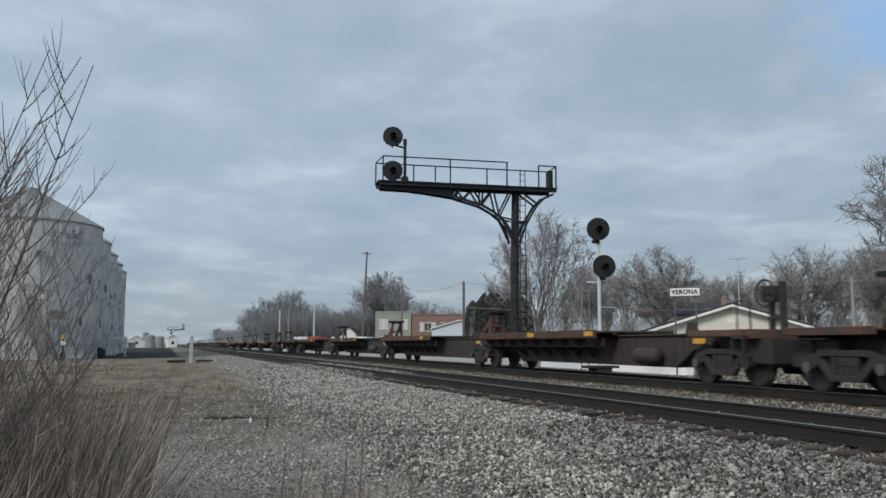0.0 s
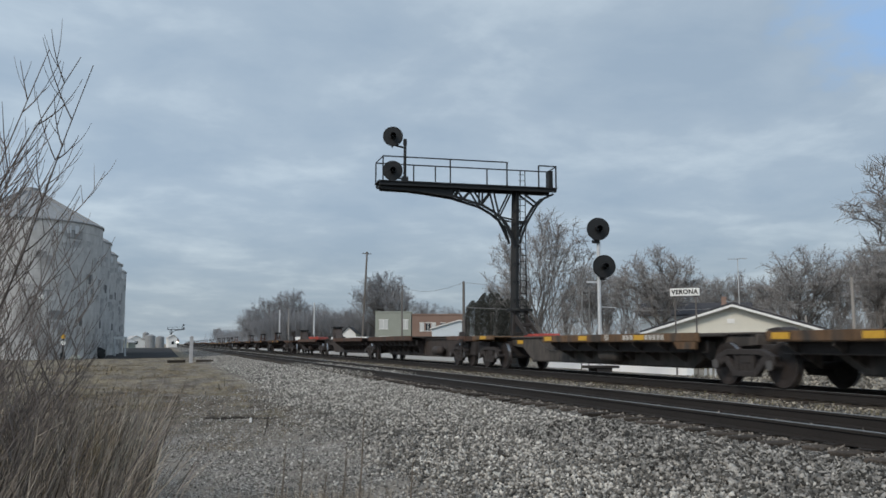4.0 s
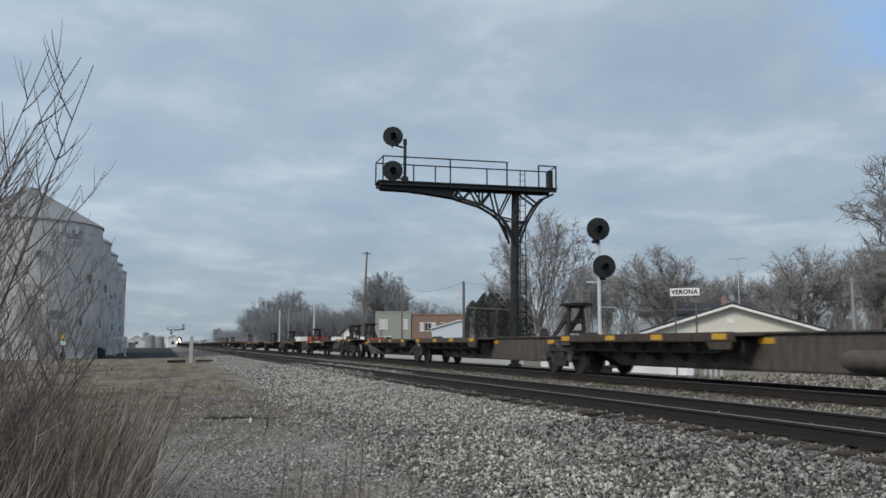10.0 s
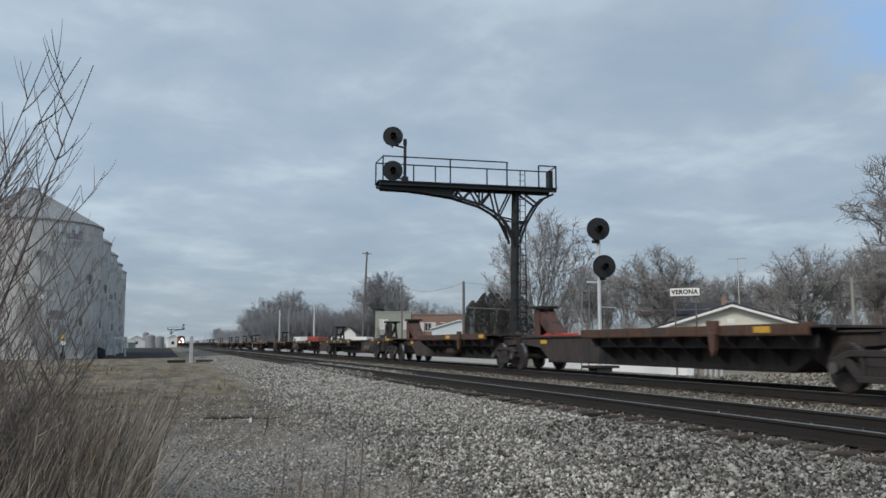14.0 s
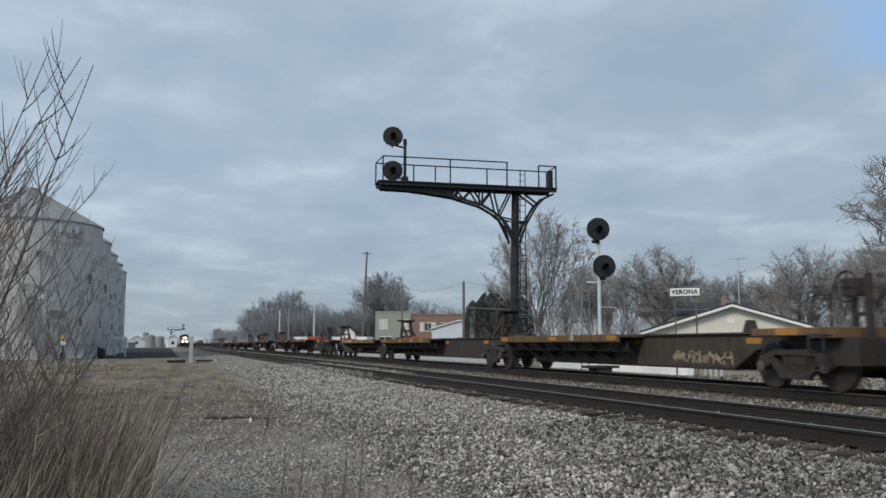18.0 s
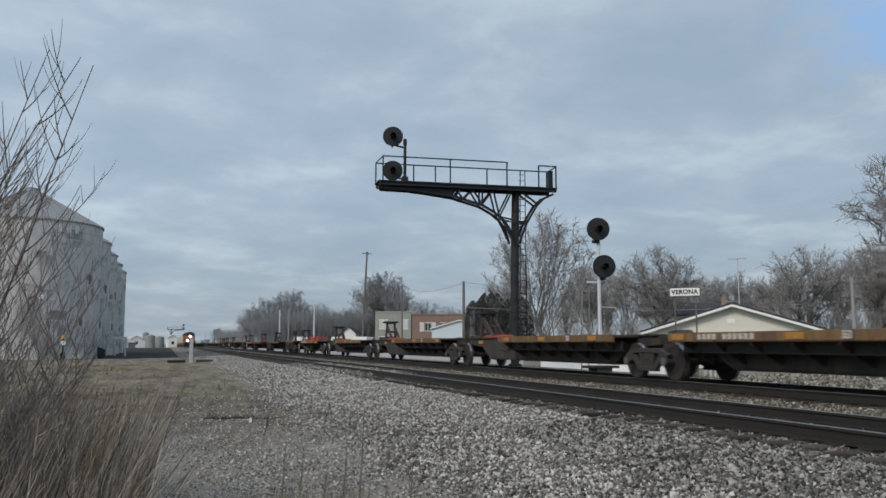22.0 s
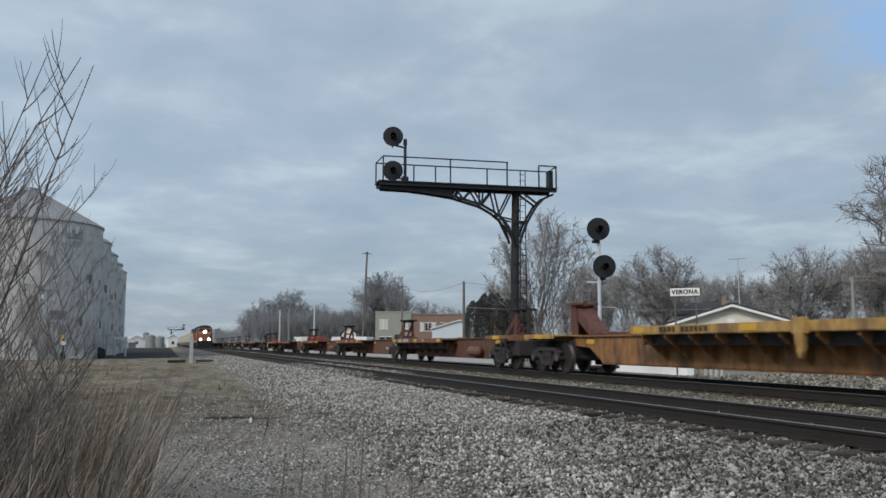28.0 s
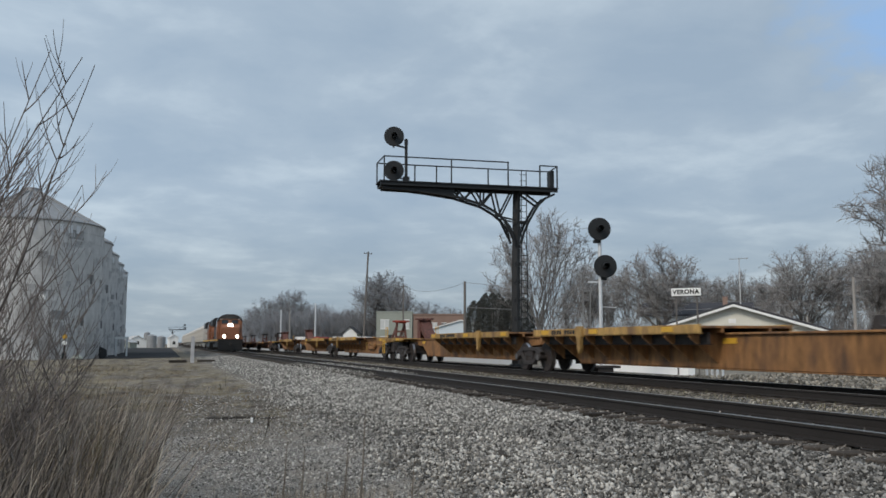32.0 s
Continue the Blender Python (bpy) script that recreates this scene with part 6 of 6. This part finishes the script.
def thicket(name, label, lines, count, hmin, hmax, material):
    """Dense bare brush along a line, joined: upright stems that fork."""
    s = Shape()
    for i in range(count):
        (xa, ya), (xb, yb) = lines[i % len(lines)]
        k = rng.random()
        x, y = xa + (xb - xa) * k + rng.gauss(0, 2.2), ya + (yb - ya) * k + rng.gauss(0, 2.2)
        h = rng.uniform(hmin, hmax)
        p = Vector((x, y, 0))
        d = Vector((rng.gauss(0, 0.18), rng.gauss(0, 0.18), 1)).normalized()
        a = p + d * h * 0.45
        s.tube([p, a], [0.05, 0.035], 3, caps=False)
        for j in range(5):
            d2 = (d + Vector((rng.gauss(0, 0.38), rng.gauss(0, 0.38), 0.1))).normalized()
            b = a + d2 * h * rng.uniform(0.25, 0.55)
            s.tube([a, b], [0.03, 0.012], 3, caps=False)
            for q in range(4):
                c = a.lerp(b, rng.uniform(0.3, 1.0))
                d3 = (d2 + Vector((rng.gauss(0, 0.6), rng.gauss(0, 0.6), 0.1))).normalized()
                s.sliver(c, c + d3 * h * rng.uniform(0.1, 0.28), 0.03, rng)
    return thing(name, Matrix(), label, "brush", kind="stuff", me=s.mesh(name, material))


thicket("brush", "grey leafless brush and saplings behind the railway", [((36, 89), (78, 50)), ((48, 98), (95, 60)), ((60, 42), (80, 30)), ((52, 70), (72, 45))], 750, 2.8, 5.6, M_TWIG)
# the two far woods also carry the haze in their colour
thicket("brush", "distant leafless woods along the line", [((22, 270), (45, 190)), ((45, 220), (75, 170)), ((30, 300), (24, 420))], 900, 5.0, 9.0, M_HAZETWIG)
thicket("brush", "distant grey leafless woods beyond the lane", [((23, 205), (33, 198)), ((31, 200), (46, 190)), ((24, 215), (50, 200))], 1500, 6.0, 10.5, M_HAZETWIG)


def evergreen(x, y, w, h, label):
    s = Shape()
    for i in range(19000):
        a, k = rng.uniform(0, math.tau), rng.random() ** 0.8
        z = 0.1 + h * k
        full = math.sqrt(max(0.0, 1 - max(0.0, (k - 0.55) / 0.5) ** 2)) * (0.92 + 0.1 * math.sin(a * 4 + x) + 0.06 * math.sin(a * 9 + k * 12))
        rad = w / 2 * full * (0.7 + 0.32 * math.sqrt(rng.random()))
        c = Vector((rad * math.cos(a), rad * math.sin(a), z + 0.15 * math.sin(a * 6)))
        d = Vector((rng.gauss(0, 1), rng.gauss(0, 1), rng.gauss(0.5, 0.6))).normalized() * rng.uniform(0.06, 0.13)
        e2 = d.cross(Vector((rng.gauss(0, 1), rng.gauss(0, 1), rng.gauss(0, 1)))).normalized() * rng.uniform(0.02, 0.05)
        n = len(s.v)
        s.v += [tuple(c - d * 0.3), tuple(c + e2), tuple(c + d), tuple(c - e2)]
        s.f.append((n, n + 1, n + 2, n + 3))
    t = thing("evergreen_tree", pose(x, y, 0), label, "tree", "evergreens by the lane")
    part("trunk", Shape().tube([(0, 0, 0), (0, 0, h * 0.8)], [0.18, 0.05], 8).mesh("trunk", M_BARK), t)
    part("foliage", s.mesh("foliage", M_CEDAR), t)


evergreen(30.3, 81.0, 3.2, 5.5, "dense dark evergreen tree with a rounded top")
evergreen(31.2, 79.8, 3.8, 6.2, "broad dark evergreen tree between two others")
evergreen(33.6, 79.0, 3.6, 5.9, "dense dark evergreen tree with a rounded top")

# ---- dry weeds and shrub by the camera ----


def shrub():
    """A leafless shrub: slender leaders that lean over the verge, alternate shoots that curve upward, fine twigs on them."""
    r = random.Random(12)
    t = thing("shrub", Matrix(), "leafless shrub of slender dark arching stems in dry grass", "shrub")

    def grow(s, a, d, ln, n, ra, rb, up, seg, wander=0.03):
        """One shoot that bends upward."""
        pts, p = [a], a
        for i in range(n):
            d = (d + Vector((r.gauss(0, wander), r.gauss(0, wander), up * 7 / n))).normalized()
            p = p + d * ln / n
            pts.append(p)
        s.tube(pts, [ra + (rb - ra) * i / n for i in range(n + 1)], seg, caps=False)
        return pts

    def pick(pts, f):
        i = min(int(f * (len(pts) - 1)), len(pts) - 2)
        return pts[i].lerp(pts[i + 1], f * (len(pts) - 1) - i), (pts[i + 1] - pts[i]).normalized()

    # root across and along the line, lean over the verge, length of the leader
    leaders = [(-1.58, 6.0, 0.37, 3.35), (-1.92, 6.1, 0.40, 3.5), (-2.15, 5.9, 0.48, 3.6), (-1.75, 6.5, 0.26, 3.0), (-1.5, 6.3, 0.33, 2.6), (-1.65, 5.6, 0.38, 2.4), (-1.95, 6.2, 0.36, 2.95), (-1.8, 5.7, 0.3, 2.75), (-2.2, 6.6, 0.42, 3.1), (-1.7, 6.8, 0.24, 2.7), (-2.0, 5.5, 0.3, 2.6), (-1.6, 6.1, 0.2, 2.9), (-1.45, 5.8, 0.16, 2.5), (-1.75, 6.4, 0.3, 3.0), (-1.5, 6.7, 0.22, 2.75), (-1.35, 6.2, 0.12, 2.3), (-1.7, 5.9, 0.27, 2.6), (-1.6, 7.0, 0.3, 2.9)]
    while len(leaders) < 52:
        x, lean, length = r.uniform(-2.3, -0.75), r.uniform(0.1, 0.65), r.uniform(1.0, 2.4)
        if x + lean * length * 0.8 < -0.58:
            leaders.append((x, r.uniform(5.2, 7.2), lean, length))
    for k, (x, y, lean, length) in enumerate(leaders):
        s = Shape()
        tall = length > 2.8
        main = grow(s, Vector((x, y, -0.03)), Vector((lean, r.gauss(0, 0.06), 1)), length, 14, 0.0115 if tall else 0.007, 0.0026, 0.012, 6, 0.018)
        n, side = (10 if tall else 9), 1
        for j in range(n):
            f = 0.22 + 0.74 * (j + r.random()) / n
            a, d0 = pick(main, f)
            side = -side if r.random() < 0.7 else side
            room = max(0.12, min(1.0, (-0.28 - a.x) / 0.5)) if side > 0 else 1.0
            d = (d0 + Vector((side * r.uniform(0.5, 1.0), r.gauss(0, 0.3), 0.0))).normalized()
            shoot = grow(s, a, d, r.uniform(0.35, 0.85) * (1.2 - 0.6 * f) * room, 8, 0.0048, 0.0017, 0.13, 5)
            side2 = 1
            for q in range(2 if tall and f > 0.6 else 4):
                b, d1 = pick(shoot, 0.2 + 0.18 * q + r.uniform(0, 0.1))
                side2 = -side2
                d2 = (d1 + Vector((side2 * r.uniform(0.4, 0.8), r.gauss(0, 0.4), 0.0))).normalized()
                grow(s, b, d2, r.uniform(0.10, 0.32) * (0.4 + 0.6 * room), 5, 0.0026, 0.0011, 0.13, 4)
        part("stem", s.mesh("stem", M_SHRUB, smooth=True), t)


shrub()


def grass(name, label, count, area, hmin, hmax, width, material, lean=0.25, drift=0.0):
    s = Shape()
    for i in range(count):
        x, y = area(rng)
        z = float(ground_height(x, y)) - 0.02
        h = rng.uniform(hmin, hmax)
        a = rng.uniform(0, math.tau)
        l = abs(rng.gauss(0, lean))
        d = Vector((math.cos(a) * l + drift, math.sin(a) * l, 1)).normalized()
        side = Vector((-math.sin(a + rng.uniform(-1, 1)), math.cos(a), 0)).normalized() * width * rng.uniform(0.6, 1.3)
        p0 = Vector((x, y, z))
        p1 = p0 + d * h * 0.55
        p2 = p1 + (d + Vector((math.cos(a) * l + drift * 0.6, math.sin(a) * l, -0.12 * l))).normalized() * h * 0.45
        n = len(s.v)
        s.v += [tuple(p0 - side), tuple(p0 + side), tuple(p1 + side * 0.8), tuple(p1 - side * 0.8), tuple(p2)]
        s.f += [(n, n + 1, n + 2, n + 3), (n + 3, n + 2, n + 4)]
    me = bpy.data.meshes.new(name)
    me.from_pydata(s.v, [], s.f)
    me.materials.append(material)
    return thing(name, Matrix(), label, "grass", kind="stuff", me=me)


def left_bank(r):
    y = 3.6 + 8.5 * r.random() ** 1.3
    return -y * (0.045 + 0.22 * r.random() ** 0.9), y


def turf_place(r):
    """Tufts gather in patches and leave bare soil between."""
    while True:
        x, y = r.uniform(-6.0, 3.0), 11.5 + 50 * r.random() ** 1.6
        if noise.noise(Vector((x * 0.55, y * 0.28, 0.3))) + 0.5 * noise.noise(Vector((x * 1.9, y * 0.9, 4))) > r.uniform(-0.25, 0.35) and x < 2.0 + noise.noise(Vector((y * 0.3, 1, 2))) * 1.2:
            return x, y


def far_turf(r):
    while True:
        x, y = turf_place(r)
        if y > 19:
            return x, y


grass("tall_dry_grass", "tall straw-coloured dry grass and dead weeds", 500, left_bank, 0.25, 0.8, 0.0045, M_STRAW, 0.28, 0.2)
grass("tall_dry_grass", "golden straw-coloured tuft at the edge of the weeds", 380, lambda r: (-r.uniform(0.055, 0.10) * 7.2, r.gauss(7.2, 0.45)), 0.35, 0.8, 0.005, M_STRAW, 0.16, 0.06)
grass("tall_dry_grass", "brown weedy undergrowth beneath the shrub", 950, lambda r: (lambda y: (-y * r.uniform(0.012, 0.18), y))(r.uniform(5.6, 9.6)), 0.25, 1.25, 0.0048, M_THATCH, 0.3, 0.2)
grass("tall_dry_grass", "bleached pale weed stalks leaning over", 60, left_bank, 0.5, 1.2, 0.0032, M_PALESTRAW, 0.2, 0.28)
grass("tall_dry_grass", "dark dead weed stalks among the dry grass", 2900, left_bank, 0.2, 1.15, 0.0052, M_STRAWDARK, 0.4, 0.18)
grass("turf", "short brownish winter grass on the level ground", 30000, turf_place, 0.02, 0.09, 0.005, M_GRASS, 0.9)
grass("dead_grass_clumps", "clumps of bleached dead grass on the level ground", 6000, far_turf, 0.03, 0.09, 0.016, M_STRAW, 1.2)
grass("dead_grass_clumps", "clumps of dark rotten grass on the level ground", 2600, far_turf, 0.03, 0.08, 0.02, M_STRAWDARK, 1.2)
grass("dead_stalk_litter", "dead stalks and twigs lying flat on the turf", 700, turf_place, 0.15, 0.5, 0.012, M_STRAWDARK, 7.0)
grass("verge_grass", "sparse yellowed grass between the two tracks", 4200, lambda r: (r.choice((9.25, 11.35, 11.2, 15.0)) + r.gauss(0, 0.22), 8 + 50 * r.random() ** 1.5), 0.04, 0.13, 0.006, M_VERGE, 0.6)
grass("grass_tuft", "low tuft of dry grass in the gravel", 2400, lambda r: (r.gauss(1.1, 0.38), r.gauss(6.3, 0.4)), 0.08, 0.42, 0.0034, M_THATCH, 0.45)
for i in range(64):
    y = rng.uniform(4.8, 8.6)
    x = -y * rng.uniform(0.02, 0.175)
    h = rng.uniform(0.5, 1.2)
    lx = rng.choice((rng.uniform(-0.15, 0.3), rng.uniform(0.1, 0.45), rng.uniform(0.3, 0.8))) * h
    bow = rng.uniform(-0.05, 0.08)
    z0 = float(ground_height(x, y)) - 0.02
    line = [Vector((x + lx * k + bow * k * (1 - k), y + 0.05 * k, z0 + h * k * (1 - 0.06 * k))) for k in (0, 0.25, 0.5, 0.75, 1.0)]
    s = Shape().tube(line, [0.0048, 0.0044, 0.0038, 0.003, 0.0015], 5, caps=False)
    for j in range(7):
        k = 0.5 + 0.065 * j
        a = line[2].lerp(line[4], (k - 0.5) * 2)
        s.tube([a, a + Vector((rng.gauss(0.03, 0.04), rng.gauss(0, 0.04), 0.08))], [0.002, 0.0008], 3, caps=False)
    thing("weed_stalk", Matrix(), "tall dead weed stalk leaning over in the grass", "weed", "dead weed stalks", me=s.mesh("weed_stalk", (M_PALESTRAW, M_STRAWDARK, M_SHRUB, M_SHRUB)[i % 4]))
for i, (x, y, h) in enumerate(((0.86, 6.6, 0.62), (0.98, 6.5, 0.60), (1.42, 6.4, 0.88), (1.35, 6.7, 0.55), (1.75, 6.2, 0.5), (1.08, 6.1, 0.45))):
    s = Shape()
    p = [Vector((x, y, 0)), Vector((x + 0.03, y, h * 0.5)), Vector((x + 0.05, y + 0.02, h))]
    s.tube(p, [0.009, 0.007, 0.003], 5, caps=False)
    for j in range(9):
        a = p[1].lerp(p[2], j / 9)
        s.tube([a, a + Vector((rng.gauss(0, 0.05), rng.gauss(0, 0.05), 0.06))], [0.003, 0.001], 3, caps=False)
    thing("weed_stalk", Matrix(), "single dead weed stalk standing in the gravel", "weed", "dead weed stalks", me=s.mesh("weed_stalk", M_STRAWDARK))

# ---- what moves ----


def motions():
    times = (0.0, 8.0, 16.0, 24.0, 32.0)
    for car, start in TRAIN:
        walk(car, [(t, pose(FAR_X, start + 17.569 * t + 0.00841 * t * t, RAIL)) for t in times])
    for car, back in ONCOMING:
        walk(car, [(t, pose(NEAR_X, 657.0 - 17.1 * t + back, RAIL)) for t in times])


motions()
